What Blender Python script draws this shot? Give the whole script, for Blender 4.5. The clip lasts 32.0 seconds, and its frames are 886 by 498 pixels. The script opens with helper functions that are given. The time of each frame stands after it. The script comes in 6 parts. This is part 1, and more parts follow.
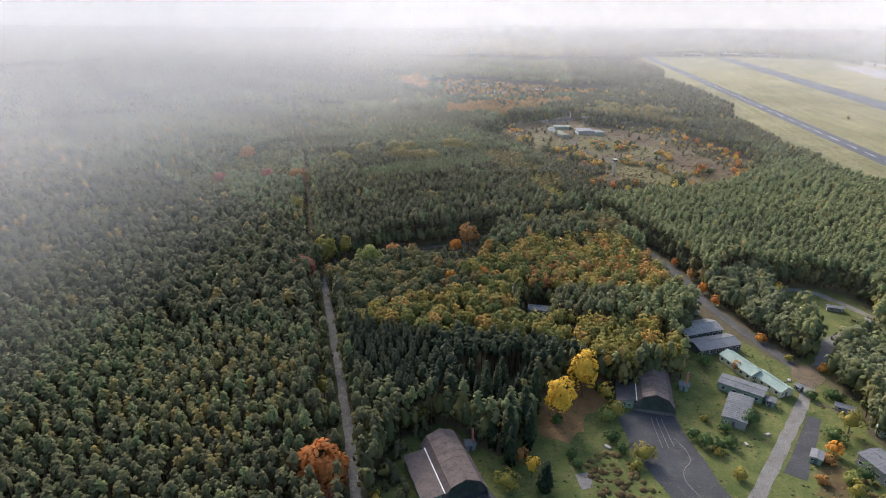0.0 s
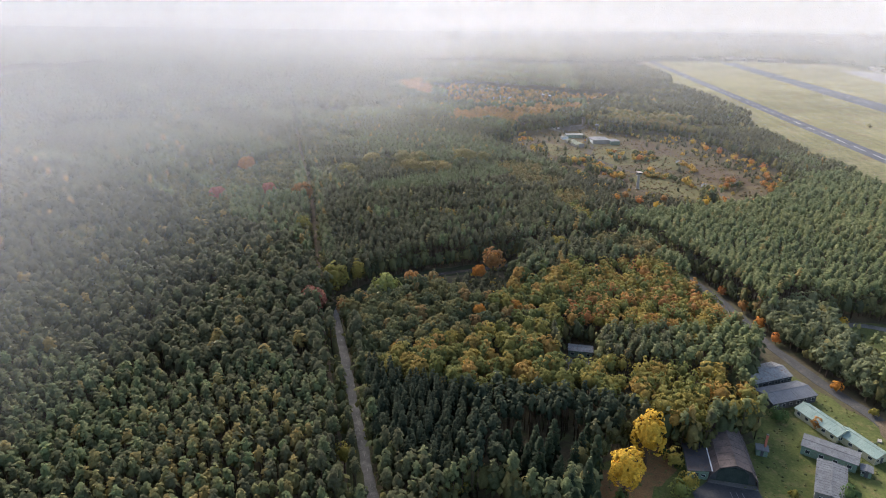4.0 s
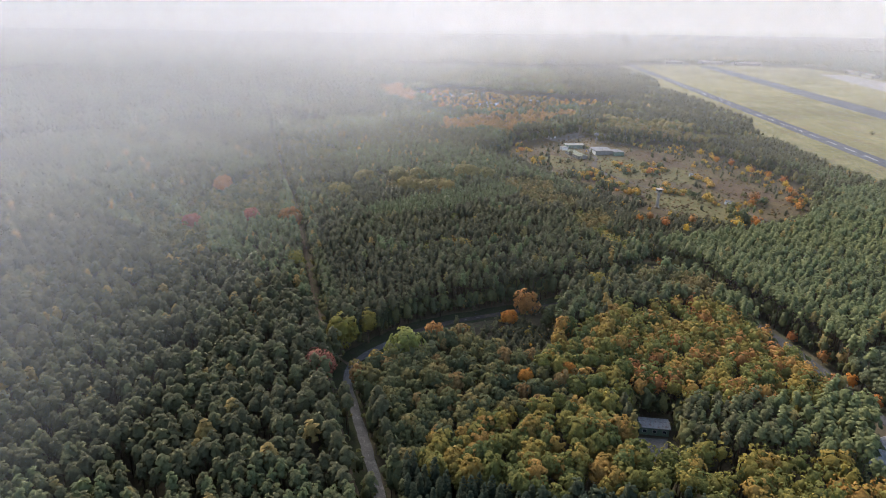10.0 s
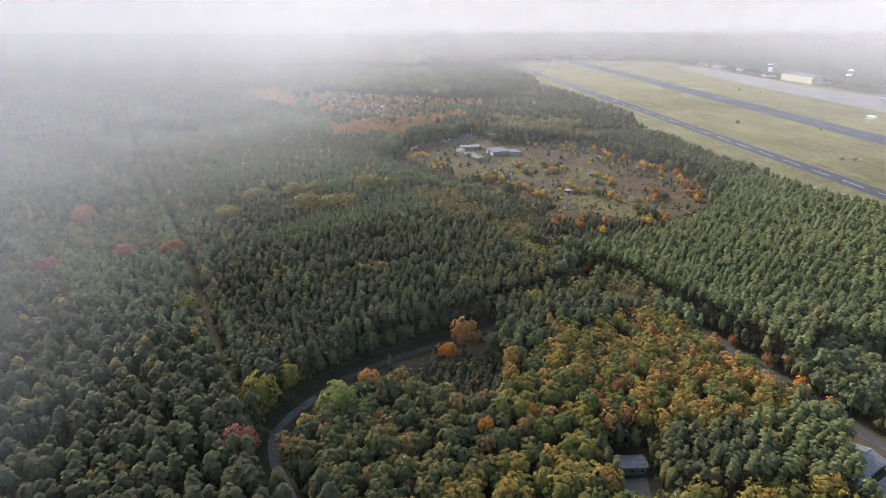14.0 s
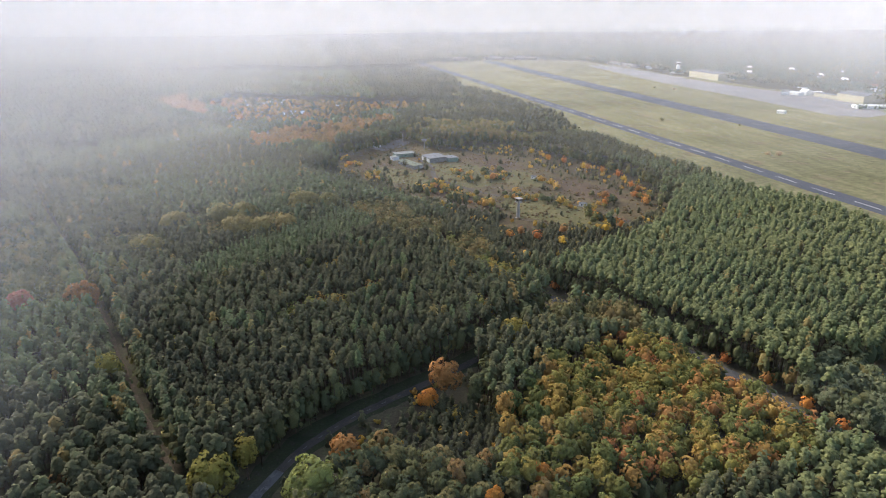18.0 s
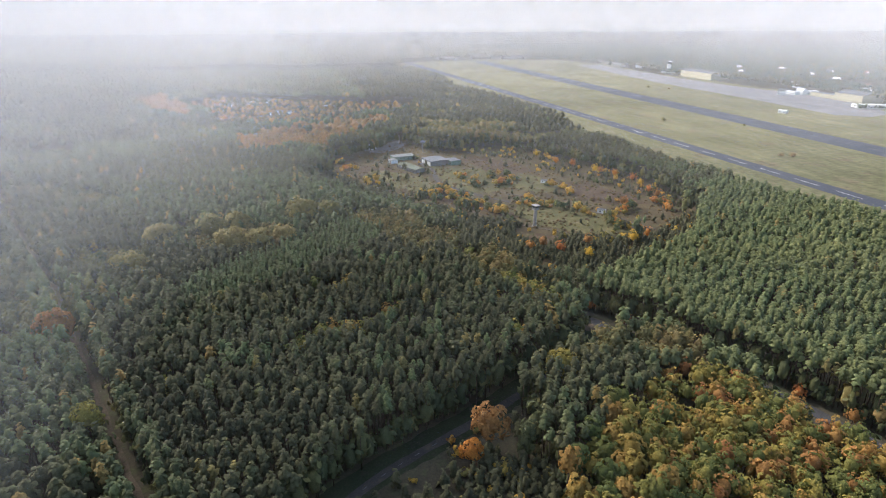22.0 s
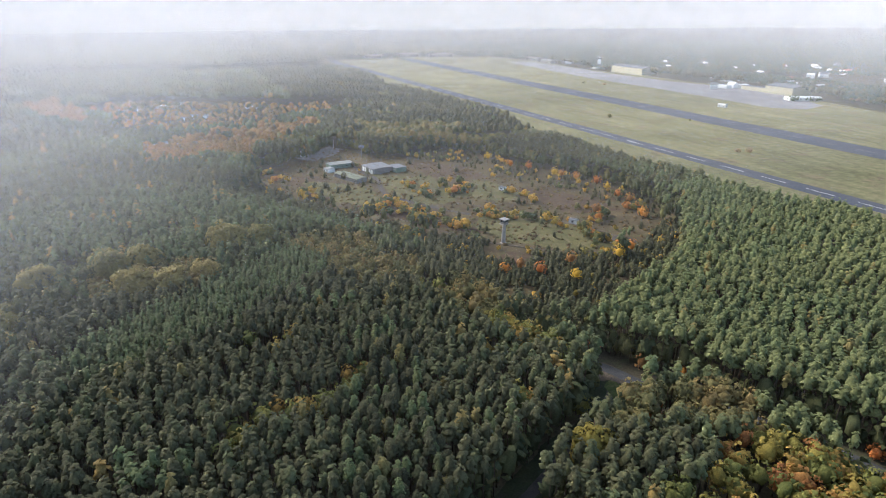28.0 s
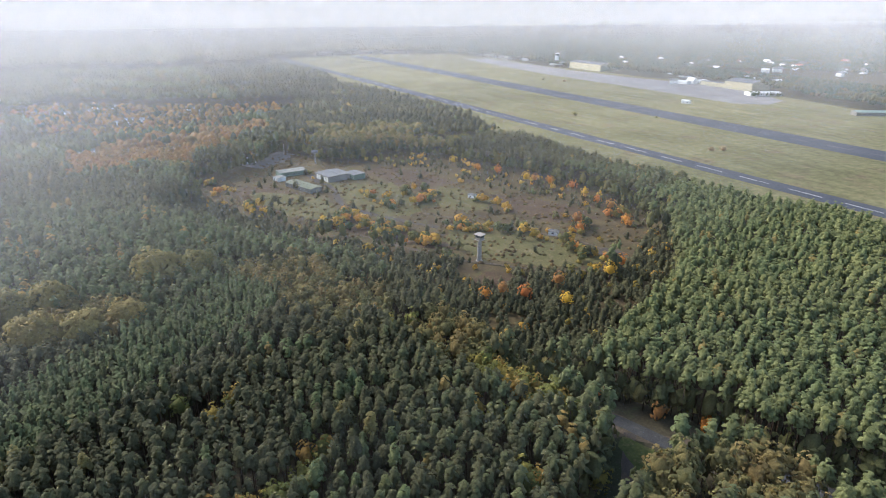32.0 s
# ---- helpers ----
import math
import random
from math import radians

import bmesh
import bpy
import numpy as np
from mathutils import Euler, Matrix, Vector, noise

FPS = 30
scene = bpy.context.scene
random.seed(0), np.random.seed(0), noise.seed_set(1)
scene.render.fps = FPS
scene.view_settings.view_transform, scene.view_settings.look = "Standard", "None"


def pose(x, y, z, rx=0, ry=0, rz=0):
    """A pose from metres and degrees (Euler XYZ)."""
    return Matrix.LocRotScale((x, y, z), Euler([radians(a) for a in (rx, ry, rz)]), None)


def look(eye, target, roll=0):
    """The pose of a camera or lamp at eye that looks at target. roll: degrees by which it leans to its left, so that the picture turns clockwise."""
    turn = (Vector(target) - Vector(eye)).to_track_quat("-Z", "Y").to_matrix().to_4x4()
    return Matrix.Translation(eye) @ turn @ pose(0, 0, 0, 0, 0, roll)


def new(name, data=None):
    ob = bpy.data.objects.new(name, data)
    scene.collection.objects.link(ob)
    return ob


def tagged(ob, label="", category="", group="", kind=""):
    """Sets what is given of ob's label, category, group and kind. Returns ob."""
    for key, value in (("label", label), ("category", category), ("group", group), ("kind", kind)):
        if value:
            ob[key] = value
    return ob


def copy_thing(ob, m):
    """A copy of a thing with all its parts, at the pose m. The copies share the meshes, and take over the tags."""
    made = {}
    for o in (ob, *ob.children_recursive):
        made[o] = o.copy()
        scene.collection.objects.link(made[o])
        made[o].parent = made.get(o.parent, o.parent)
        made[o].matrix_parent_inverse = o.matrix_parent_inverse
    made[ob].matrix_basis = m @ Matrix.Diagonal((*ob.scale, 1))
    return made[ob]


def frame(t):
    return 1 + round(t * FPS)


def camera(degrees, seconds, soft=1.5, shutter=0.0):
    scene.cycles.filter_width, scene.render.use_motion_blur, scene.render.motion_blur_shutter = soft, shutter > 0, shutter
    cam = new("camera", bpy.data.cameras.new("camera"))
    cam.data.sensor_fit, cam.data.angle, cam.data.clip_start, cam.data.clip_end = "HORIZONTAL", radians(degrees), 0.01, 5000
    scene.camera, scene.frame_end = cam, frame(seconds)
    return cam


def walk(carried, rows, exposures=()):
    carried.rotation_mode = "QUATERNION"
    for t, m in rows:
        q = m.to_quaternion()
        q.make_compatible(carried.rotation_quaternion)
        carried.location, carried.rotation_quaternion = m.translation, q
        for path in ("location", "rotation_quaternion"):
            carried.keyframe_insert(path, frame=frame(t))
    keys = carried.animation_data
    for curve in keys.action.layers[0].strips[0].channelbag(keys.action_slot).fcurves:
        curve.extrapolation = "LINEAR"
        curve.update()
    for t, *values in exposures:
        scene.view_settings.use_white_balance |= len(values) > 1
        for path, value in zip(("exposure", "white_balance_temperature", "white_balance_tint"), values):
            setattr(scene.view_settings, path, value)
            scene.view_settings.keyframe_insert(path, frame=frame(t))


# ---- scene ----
cam = camera(71.4, 32.0, 1.0)
METRES, EYE, TILT, LEAN, TURN = 296.5, 127.0, -0.5, 0.0, 9.2
ROWS = [
    (0.0, 0.0, 0.0, 0.0, 0.05, -21.16, -0.13),
    (0.5, -0.0051, 0.0136, -0.0, 0.03, -21.13, -0.16),
    (1.0, -0.0103, 0.0273, -0.0002, 0.01, -21.08, -0.2),
    (1.5, -0.016, 0.0412, -0.0001, 0.0, -21.07, -0.25),
    (2.0, -0.0215, 0.0551, -0.0003, -0.05, -21.03, -0.27),
    (2.5, -0.0274, 0.0693, -0.0002, -0.13, -21.02, -0.31),
    (3.0, -0.0335, 0.0834, -0.0003, -0.2, -21.01, -0.34),
    (3.5, -0.0398, 0.0977, -0.0002, -0.29, -20.99, -0.38),
    (5.5, -0.0657, 0.1543, -0.0014, -0.8, -20.82, -0.46),
    (6.0, -0.0717, 0.1687, -0.0013, -0.89, -20.84, -0.52),
    (6.5, -0.0776, 0.1829, -0.0013, -0.99, -20.85, -0.56),
    (7.0, -0.0836, 0.1972, -0.0013, -1.07, -20.83, -0.59),
    (7.5, -0.0898, 0.2114, -0.0013, -1.16, -20.82, -0.62),
    (8.0, -0.0962, 0.2255, -0.0015, -1.24, -20.8, -0.66),
    (8.5, -0.1026, 0.2395, -0.0018, -1.33, -20.77, -0.66),
    (9.0, -0.109, 0.2535, -0.0017, -1.47, -20.77, -0.69),
    (9.5, -0.1149, 0.2671, -0.002, -2.15, -20.75, -0.65),
    (10.0, -0.1211, 0.281, -0.0021, -3.36, -20.74, -0.6),
    (10.5, -0.1273, 0.2948, -0.0021, -4.95, -20.77, -0.54),
    (11.0, -0.1334, 0.3088, -0.0021, -6.89, -20.75, -0.46),
    (11.5, -0.1392, 0.3228, -0.0021, -8.83, -20.73, -0.38),
    (12.0, -0.1443, 0.337, -0.0023, -10.51, -20.73, -0.3),
    (12.5, -0.1493, 0.3513, -0.0024, -11.93, -20.73, -0.25),
    (13.0, -0.1541, 0.3658, -0.0023, -13.04, -20.74, -0.21),
    (13.5, -0.1581, 0.3803, -0.0024, -13.91, -20.73, -0.16),
    (14.0, -0.1623, 0.3951, -0.0024, -15.01, -20.75, -0.14),
    (14.5, -0.1661, 0.41, -0.0024, -16.31, -20.75, -0.08),
    (16.5, -0.18, 0.471, -0.0029, -21.45, -20.69, 0.0),
    (17.0, -0.1833, 0.4861, -0.0028, -22.25, -20.68, 0.02),
    (17.5, -0.1863, 0.5013, -0.0037, -22.79, -20.7, 0.02),
    (18.0, -0.1895, 0.5163, -0.0052, -23.13, -20.68, 0.01),
    (18.5, -0.1926, 0.5312, -0.0067, -23.35, -20.67, -0.01),
    (19.0, -0.1958, 0.5463, -0.0086, -23.52, -20.67, -0.05),
    (19.5, -0.1982, 0.5611, -0.0108, -23.79, -20.66, -0.04),
    (20.0, -0.2002, 0.5765, -0.0131, -24.21, -20.65, -0.05),
    (20.5, -0.2012, 0.5919, -0.0153, -24.52, -20.65, -0.07),
    (21.0, -0.2019, 0.6075, -0.0175, -24.73, -20.64, -0.1),
    (21.5, -0.2017, 0.6231, -0.0196, -24.84, -20.63, -0.11),
    (22.0, -0.2016, 0.6389, -0.0215, -24.95, -20.64, -0.15),
    (22.5, -0.2011, 0.6545, -0.0235, -25.02, -20.64, -0.18),
    (23.0, -0.2006, 0.6705, -0.0256, -25.12, -20.64, -0.22),
    (23.5, -0.1991, 0.686, -0.0277, -25.51, -20.64, -0.2),
    (24.0, -0.1974, 0.7019, -0.0297, -26.71, -20.65, -0.14),
    (24.5, -0.1954, 0.7181, -0.0315, -27.68, -20.67, -0.15),
    (25.0, -0.1924, 0.7338, -0.0333, -28.17, -20.68, -0.16),
    (25.5, -0.1887, 0.7496, -0.0349, -28.49, -20.69, -0.19),
    (27.5, -0.1688, 0.8097, -0.0426, -30.74, -20.68, -0.11),
    (28.0, -0.163, 0.8248, -0.0439, -31.96, -20.71, -0.06),
    (28.5, -0.157, 0.8398, -0.0453, -33.14, -20.75, -0.01),
    (29.0, -0.1507, 0.8548, -0.0467, -33.75, -20.78, -0.04),
    (29.5, -0.1438, 0.8695, -0.0482, -34.1, -20.8, -0.04),
    (30.0, -0.1369, 0.8841, -0.0497, -34.23, -20.83, -0.05),
    (30.5, -0.1298, 0.8988, -0.0512, -34.47, -20.85, -0.04),
    (31.0, -0.1225, 0.9132, -0.0527, -34.94, -20.88, -0.03),
    (31.5, -0.1154, 0.9281, -0.0543, -35.62, -20.9, -0.03),
    (32.0, -0.108, 0.9429, -0.0557, -36.19, -20.91, -0.02),
]
walk(cam, [(t, pose(0, 0, EYE, TILT, LEAN, TURN) @ pose(METRES * x, METRES * y, METRES * z, 90 + pitch, roll, yaw)) for t, x, y, z, yaw, pitch, roll in ROWS], [(0, 0.97, 6500, 10), (4, 0.92, 6500, 10), (9, 0.85, 6480, 10), (20, 0.86, 6280, 9), (32, 0.88, 6050, 7)])

# ---- light ----
SUN_AZ, SUN_EL = 28.0, 31.0          # degrees left of +y, degrees up
world = bpy.data.worlds.new("sky")
scene.world = world
world.use_nodes = True
wn = world.node_tree.nodes
sky = wn.new("ShaderNodeTexSky")
sky.sky_type = "NISHITA"
sky.sun_disc = False
sky.sun_elevation, sky.sun_rotation = radians(SUN_EL), radians(-SUN_AZ)
sky.air_density, sky.dust_density, sky.ozone_density = 1.05, 3.2, 1.6
world.node_tree.links.new(sky.outputs[0], wn["Background"].inputs[0])
wn["Background"].inputs[1].default_value = 0.2
sun = new("sun", bpy.data.lights.new("sun", "SUN"))
sun.data.energy, sun.data.angle, sun.data.color = 3.1, radians(12), (1.0, 0.96, 0.915)
sa, se = radians(SUN_AZ), radians(SUN_EL)
sun.matrix_world = look((-math.sin(sa) * math.cos(se) * 900, math.cos(sa) * math.cos(se) * 900, math.sin(se) * 900), (0, 0, 0))

# ---- materials ----


def material(name, rough=0.9, metal=0.0, spec=0.2):
    m = bpy.data.materials.new(name)
    m.use_nodes = True
    p = m.node_tree.nodes["Principled BSDF"]
    p.inputs["Roughness"].default_value, p.inputs["Metallic"].default_value = rough, metal
    p.inputs["Specular IOR Level"].default_value = spec
    return m, m.node_tree.nodes, m.node_tree.links, p


def ramp(n, stops):
    r = n.new("ShaderNodeValToRGB")
    e = r.color_ramp.elements
    while len(e) < len(stops):
        e.new(0.5)
    for k, (pos, col) in enumerate(stops):
        e[k].position, e[k].color = pos, (*col, 1)
    return r


def noise_node(n, l, scale, detail=4.0, rough=0.6, space="Object"):
    t = n.new("ShaderNodeTexCoord")
    x = n.new("ShaderNodeTexNoise")
    x.inputs["Scale"].default_value, x.inputs["Detail"].default_value, x.inputs["Roughness"].default_value = scale, detail, rough
    l.new(t.outputs[space], x.inputs["Vector"])
    return x


def mixed(n, l, a, b, fac, how="MIX"):
    m = n.new("ShaderNodeMix")
    m.data_type, m.blend_type = "RGBA", how
    for socket, v in ((m.inputs[0], fac), (m.inputs[6], a), (m.inputs[7], b)):
        if hasattr(v, "is_output"):
            l.new(v, socket)
        elif isinstance(v, (int, float)):
            socket.default_value = v
        else:
            socket.default_value = (*v, 1)
    return m.outputs[2]


def surface(name, dark, light, scale, fine, rough=0.9, bump=0.3, third=None, metal=0.0, spec=0.2, dist=0.1):
    """Two tones in broad patches, a third in stains, and fine grain with relief."""
    m, n, l, p = material(name, rough, metal, spec)
    big = noise_node(n, l, scale, 5, 0.62)
    r = ramp(n, [(0.32, dark), (0.68, light)])
    l.new(big.outputs[0], r.inputs[0])
    col = r.outputs[0]
    if third:
        st = noise_node(n, l, scale * 2.7, 6, 0.7)
        s = ramp(n, [(0.52, (0, 0, 0)), (0.66, (1, 1, 1))])
        l.new(st.outputs[0], s.inputs[0])
        col = mixed(n, l, col, third, s.outputs[0])
    g = noise_node(n, l, fine, 3, 0.7)
    gr = ramp(n, [(0.25, (0.6, 0.6, 0.6)), (0.75, (1.25, 1.25, 1.25))])
    l.new(g.outputs[0], gr.inputs[0])
    l.new(mixed(n, l, col, gr.outputs[0], 1.0, "MULTIPLY"), p.inputs["Base Color"])
    b = n.new("ShaderNodeBump")
    b.inputs["Strength"].default_value, b.inputs["Distance"].default_value = bump, dist
    l.new(g.outputs[0], b.inputs["Height"])
    l.new(b.outputs[0], p.inputs["Normal"])
    return m


def foliage(name, stops, per_object=False):
    """Leaves: colour by the tree's own tint, broken up leaf by leaf; some light comes through."""
    m, n, l, p = material(name, 0.75, 0, 0.15)
    r = ramp(n, stops)
    if per_object:
        o = n.new("ShaderNodeObjectInfo")
        l.new(o.outputs["Random"], r.inputs[0])
    else:
        a = n.new("ShaderNodeAttribute")
        a.attribute_name = "tint"
        l.new(a.outputs["Fac"], r.inputs[0])
    geo = n.new("ShaderNodeNewGeometry")
    v = ramp(n, [(0.0, (0.84, 0.84, 0.84)), (0.5, (1, 1, 1)), (1.0, (1.18, 1.17, 1.14))])
    l.new(geo.outputs["Random Per Island"], v.inputs[0])
    col = mixed(n, l, r.outputs[0], v.outputs[0], 1.0, "MULTIPLY")
    g = noise_node(n, l, 2.6, 3, 0.75)
    gr = ramp(n, [(0.34, (0.82, 0.82, 0.82)), (0.64, (1.2, 1.19, 1.17))])
    l.new(g.outputs[0], gr.inputs[0])
    col = mixed(n, l, col, gr.outputs[0], 1.0, "MULTIPLY")
    bump = n.new("ShaderNodeBump")
    bump.inputs["Strength"].default_value, bump.inputs["Distance"].default_value = 0.4, 0.3
    l.new(g.outputs[0], bump.inputs["Height"])
    l.new(bump.outputs[0], p.inputs["Normal"])
    l.new(col, p.inputs["Base Color"])
    t = n.new("ShaderNodeBsdfTranslucent")
    l.new(col, t.inputs[0])
    mx = n.new("ShaderNodeMixShader")
    mx.inputs[0].default_value = 0.38
    l.new(p.outputs[0], mx.inputs[1])
    l.new(t.outputs[0], mx.inputs[2])
    l.new(mx.outputs[0], n["Material Output"].inputs[0])
    return m


PINE_COL = [(0.0, (0.077, 0.075, 0.04)), (0.35, (0.117, 0.11, 0.052)), (0.72, (0.152, 0.178, 0.075)), (0.88, (0.214, 0.175, 0.064)), (1.0, (0.279, 0.191, 0.062))]
OAK_COL = [(0.0, (0.109, 0.125, 0.037)), (0.35, (0.188, 0.177, 0.046)), (0.6, (0.287, 0.217, 0.049)), (0.82, (0.35, 0.197, 0.054)), (1.0, (0.35, 0.15, 0.052))]
LEAF_COL = [(0.0, (0.081, 0.093, 0.043)), (0.5, (0.144, 0.137, 0.051)), (0.8, (0.214, 0.165, 0.059)), (1.0, (0.266, 0.155, 0.059))]
BUSH_COL = [(0.0, (0.085, 0.11, 0.05)), (0.3, (0.17, 0.16, 0.055)), (0.5, (0.45, 0.3, 0.055)), (0.85, (0.5, 0.28, 0.055)), (1.0, (0.46, 0.19, 0.055))]
m_pine, m_oak, m_leaf, m_bush = (foliage(*a) for a in (("pine needles", PINE_COL), ("autumn oak leaves", OAK_COL), ("turning leaves", LEAF_COL), ("autumn bush leaves", BUSH_COL)))
m_rustwood = foliage("beech leaves", [(0, (0.15, 0.125, 0.05)), (0.5, (0.26, 0.155, 0.055)), (1, (0.33, 0.17, 0.058))])
m_paleoak = foliage("pale oak leaves", [(0, (0.13, 0.125, 0.052)), (0.5, (0.19, 0.158, 0.06)), (1, (0.25, 0.172, 0.065))])
m_town = foliage("suburb leaves", [(0, (0.045, 0.075, 0.05)), (0.7, (0.08, 0.1, 0.058)), (1, (0.17, 0.125, 0.07))])
m_garden = foliage("garden leaves", [(0, (0.1, 0.1, 0.045)), (0.4, (0.19, 0.135, 0.052)), (0.75, (0.33, 0.19, 0.055)), (1, (0.3, 0.13, 0.05))])
m_dark = foliage("dark conifer needles", [(0, (0.032, 0.044, 0.025)), (1, (0.055, 0.064, 0.033))])
m_bark = surface("bark", (0.07, 0.05, 0.035), (0.16, 0.10, 0.065), 1.5, 9, 0.95)
m_floor = surface("forest floor", (0.056, 0.045, 0.028), (0.09, 0.073, 0.04), 0.06, 1.2, 1.0, 0.4, (0.08, 0.085, 0.035))
# verge grass and litter, darkened in colour for the shade of overhanging trees
m_shaded_verge = surface("leafy verge, shade in its tone", (0.026, 0.032, 0.013), (0.044, 0.05, 0.02), 0.12, 1.6, 1.0, 0.4, (0.05, 0.042, 0.026))
m_grass = surface("dry airfield grass", (0.12, 0.115, 0.048), (0.192, 0.17, 0.085), 0.012, 0.2, 1.0, 0.2, (0.16, 0.125, 0.07))
gn, gl = m_grass.node_tree.nodes, m_grass.node_tree.links          # mowing streaks along the runway
gp = gn["Principled BSDF"]
gt, gm, gx_ = gn.new("ShaderNodeTexCoord"), gn.new("ShaderNodeMapping"), gn.new("ShaderNodeTexNoise")
gm.inputs["Scale"].default_value = (1.0, 0.09, 1.0)
gx_.inputs["Scale"].default_value, gx_.inputs["Detail"].default_value = 0.11, 5
gl.new(gt.outputs["Object"], gm.inputs[0])
gl.new(gm.outputs[0], gx_.inputs["Vector"])
gr_ = ramp(gn, [(0.35, (0.86, 0.87, 0.84)), (0.66, (1.13, 1.1, 1.08))])
gl.new(gx_.outputs[0], gr_.inputs[0])
gl.new(mixed(gn, gl, gp.inputs["Base Color"].links[0].from_socket, gr_.outputs[0], 1.0, "MULTIPLY"), gp.inputs["Base Color"])
m_lawn = surface("rough grass", (0.045, 0.062, 0.016), (0.11, 0.116, 0.034), 0.09, 1.1, 1.0, 0.6, (0.13, 0.108, 0.045))
m_litter = surface("fallen yellow leaves", (0.13, 0.075, 0.035), (0.2, 0.115, 0.05), 0.25, 2.5, 1.0, 0.4, (0.1, 0.1, 0.04))
m_heath = surface("heath", (0.056, 0.037, 0.019), (0.112, 0.08, 0.034), 0.06, 0.7, 1.0, 0.4, (0.085, 0.078, 0.026))
m_heather_floor = surface("dead heather", (0.058, 0.033, 0.02), (0.095, 0.06, 0.033), 0.15, 1.2, 1.0, 0.5, (0.1, 0.078, 0.034))
m_asphalt = surface("old asphalt", (0.05, 0.041, 0.035), (0.078, 0.063, 0.052), 0.1, 3.0, 0.95, 0.2, (0.105, 0.075, 0.05))
m_greyroad = surface("grey asphalt", (0.05, 0.048, 0.049), (0.075, 0.072, 0.071), 0.12, 2.4, 0.9, 0.2, (0.092, 0.084, 0.074))
m_oldroad = surface("pale worn asphalt", (0.078, 0.074, 0.071), (0.125, 0.119, 0.113), 0.16, 2.4, 0.9, 0.25, (0.17, 0.16, 0.15))
m_runway = surface("runway asphalt", (0.052, 0.055, 0.068), (0.075, 0.077, 0.09), 0.02, 0.6, 0.85, 0.1)
m_concrete = surface("worn concrete", (0.125, 0.113, 0.102), (0.18, 0.165, 0.15), 0.12, 2.5, 0.9, 0.2, (0.11, 0.1, 0.085))
m_apron = surface("apron concrete", (0.16, 0.15, 0.145), (0.225, 0.205, 0.2), 0.02, 0.4, 0.9, 0.1)
m_dirt = surface("sandy track", (0.085, 0.062, 0.042), (0.145, 0.108, 0.072), 0.15, 2.0, 1.0, 0.3, (0.065, 0.06, 0.03))

# ---- mesh helpers ----


def linked(name, bm, mat, parent=None):
    me = bpy.data.meshes.new(name)
    bm.to_mesh(me)
    bm.free()
    if mat:
        me.materials.append(mat)
    ob = new(name, me)
    if parent:
        ob.parent = parent
    return ob


def part(name, bm, mat, parent, label=""):
    ob = linked(name, bm, mat, parent)
    return tagged(ob, label) if label else ob


def raw_mesh(name, verts, faces, mats, mat_index=None, tint=None, normals=None):
    """A mesh of triangles from arrays."""
    me = bpy.data.meshes.new(name)
    me.vertices.add(len(verts))
    me.vertices.foreach_set("co", np.ascontiguousarray(verts, dtype=np.float32).ravel())
    me.loops.add(len(faces) * 3)
    me.loops.foreach_set("vertex_index", np.ascontiguousarray(faces, dtype=np.int32).ravel())
    me.polygons.add(len(faces))
    me.polygons.foreach_set("loop_start", np.arange(0, len(faces) * 3, 3, dtype=np.int32))
    for m in mats:
        me.materials.append(m)
    if mat_index is not None:
        me.polygons.foreach_set("material_index", np.ascontiguousarray(mat_index, dtype=np.int32))
    if tint is not None:
        a = me.attributes.new("tint", "FLOAT", "POINT")
        a.data.foreach_set("value", np.ascontiguousarray(tint, dtype=np.float32))
    me.update(calc_edges=True)
    if normals is not None:
        me.normals_split_custom_set_from_vertices(np.ascontiguousarray(normals, dtype=np.float32))
    return me


def wobble(x, y, s=1.0):
    """Smooth pseudo-random field, about -1 to 1."""
    x, y = x / s, y / s
    return (np.sin(x * 1.3 + 1.7 * np.sin(y * 0.9 + 0.3)) + np.sin(y * 1.7 + 1.3 * np.sin(x * 1.1 + 2.0)) + np.sin((x + y) * 2.3 + 0.5)) / 3


def inside(poly, x, y):
    hit_ = np.zeros(x.shape, bool)
    px, py = [p[0] for p in poly], [p[1] for p in poly]
    j = len(poly) - 1
    for i in range(len(poly)):
        if py[i] != py[j]:
            c = ((py[i] > y) != (py[j] > y)) & (x < (px[j] - px[i]) * (y - py[i]) / (py[j] - py[i]) + px[i])
            hit_ ^= c
        j = i
    return hit_


def line_distance(line, x, y):
    d = np.full(x.shape, 1e9)
    for (ax, ay), (bx, by) in zip(line, line[1:]):
        ux, uy = bx - ax, by - ay
        k = np.clip(((x - ax) * ux + (y - ay) * uy) / (ux * ux + uy * uy), 0, 1)
        d = np.minimum(d, np.hypot(x - ax - k * ux, y - ay - k * uy))
    return d


def smooth_line(pts, step=3.0):
    """Catmull-Rom through the points."""
    p = [Vector((*q, 0)) for q in pts]
    p = [p[0] * 2 - p[1], *p, p[-1] * 2 - p[-2]]
    out = []
    for a, b, c, d in zip(p, p[1:], p[2:], p[3:]):
        k = max(2, int((c - b).length / step))
        for i in range(k):
            t = i / k
            out.append(0.5 * (2 * b + (c - a) * t + (2 * a - 5 * b + 4 * c - d) * t * t + (3 * b - a - 3 * c + d) * t ** 3))
    out.append(p[-2])
    return [(v.x, v.y) for v in out]


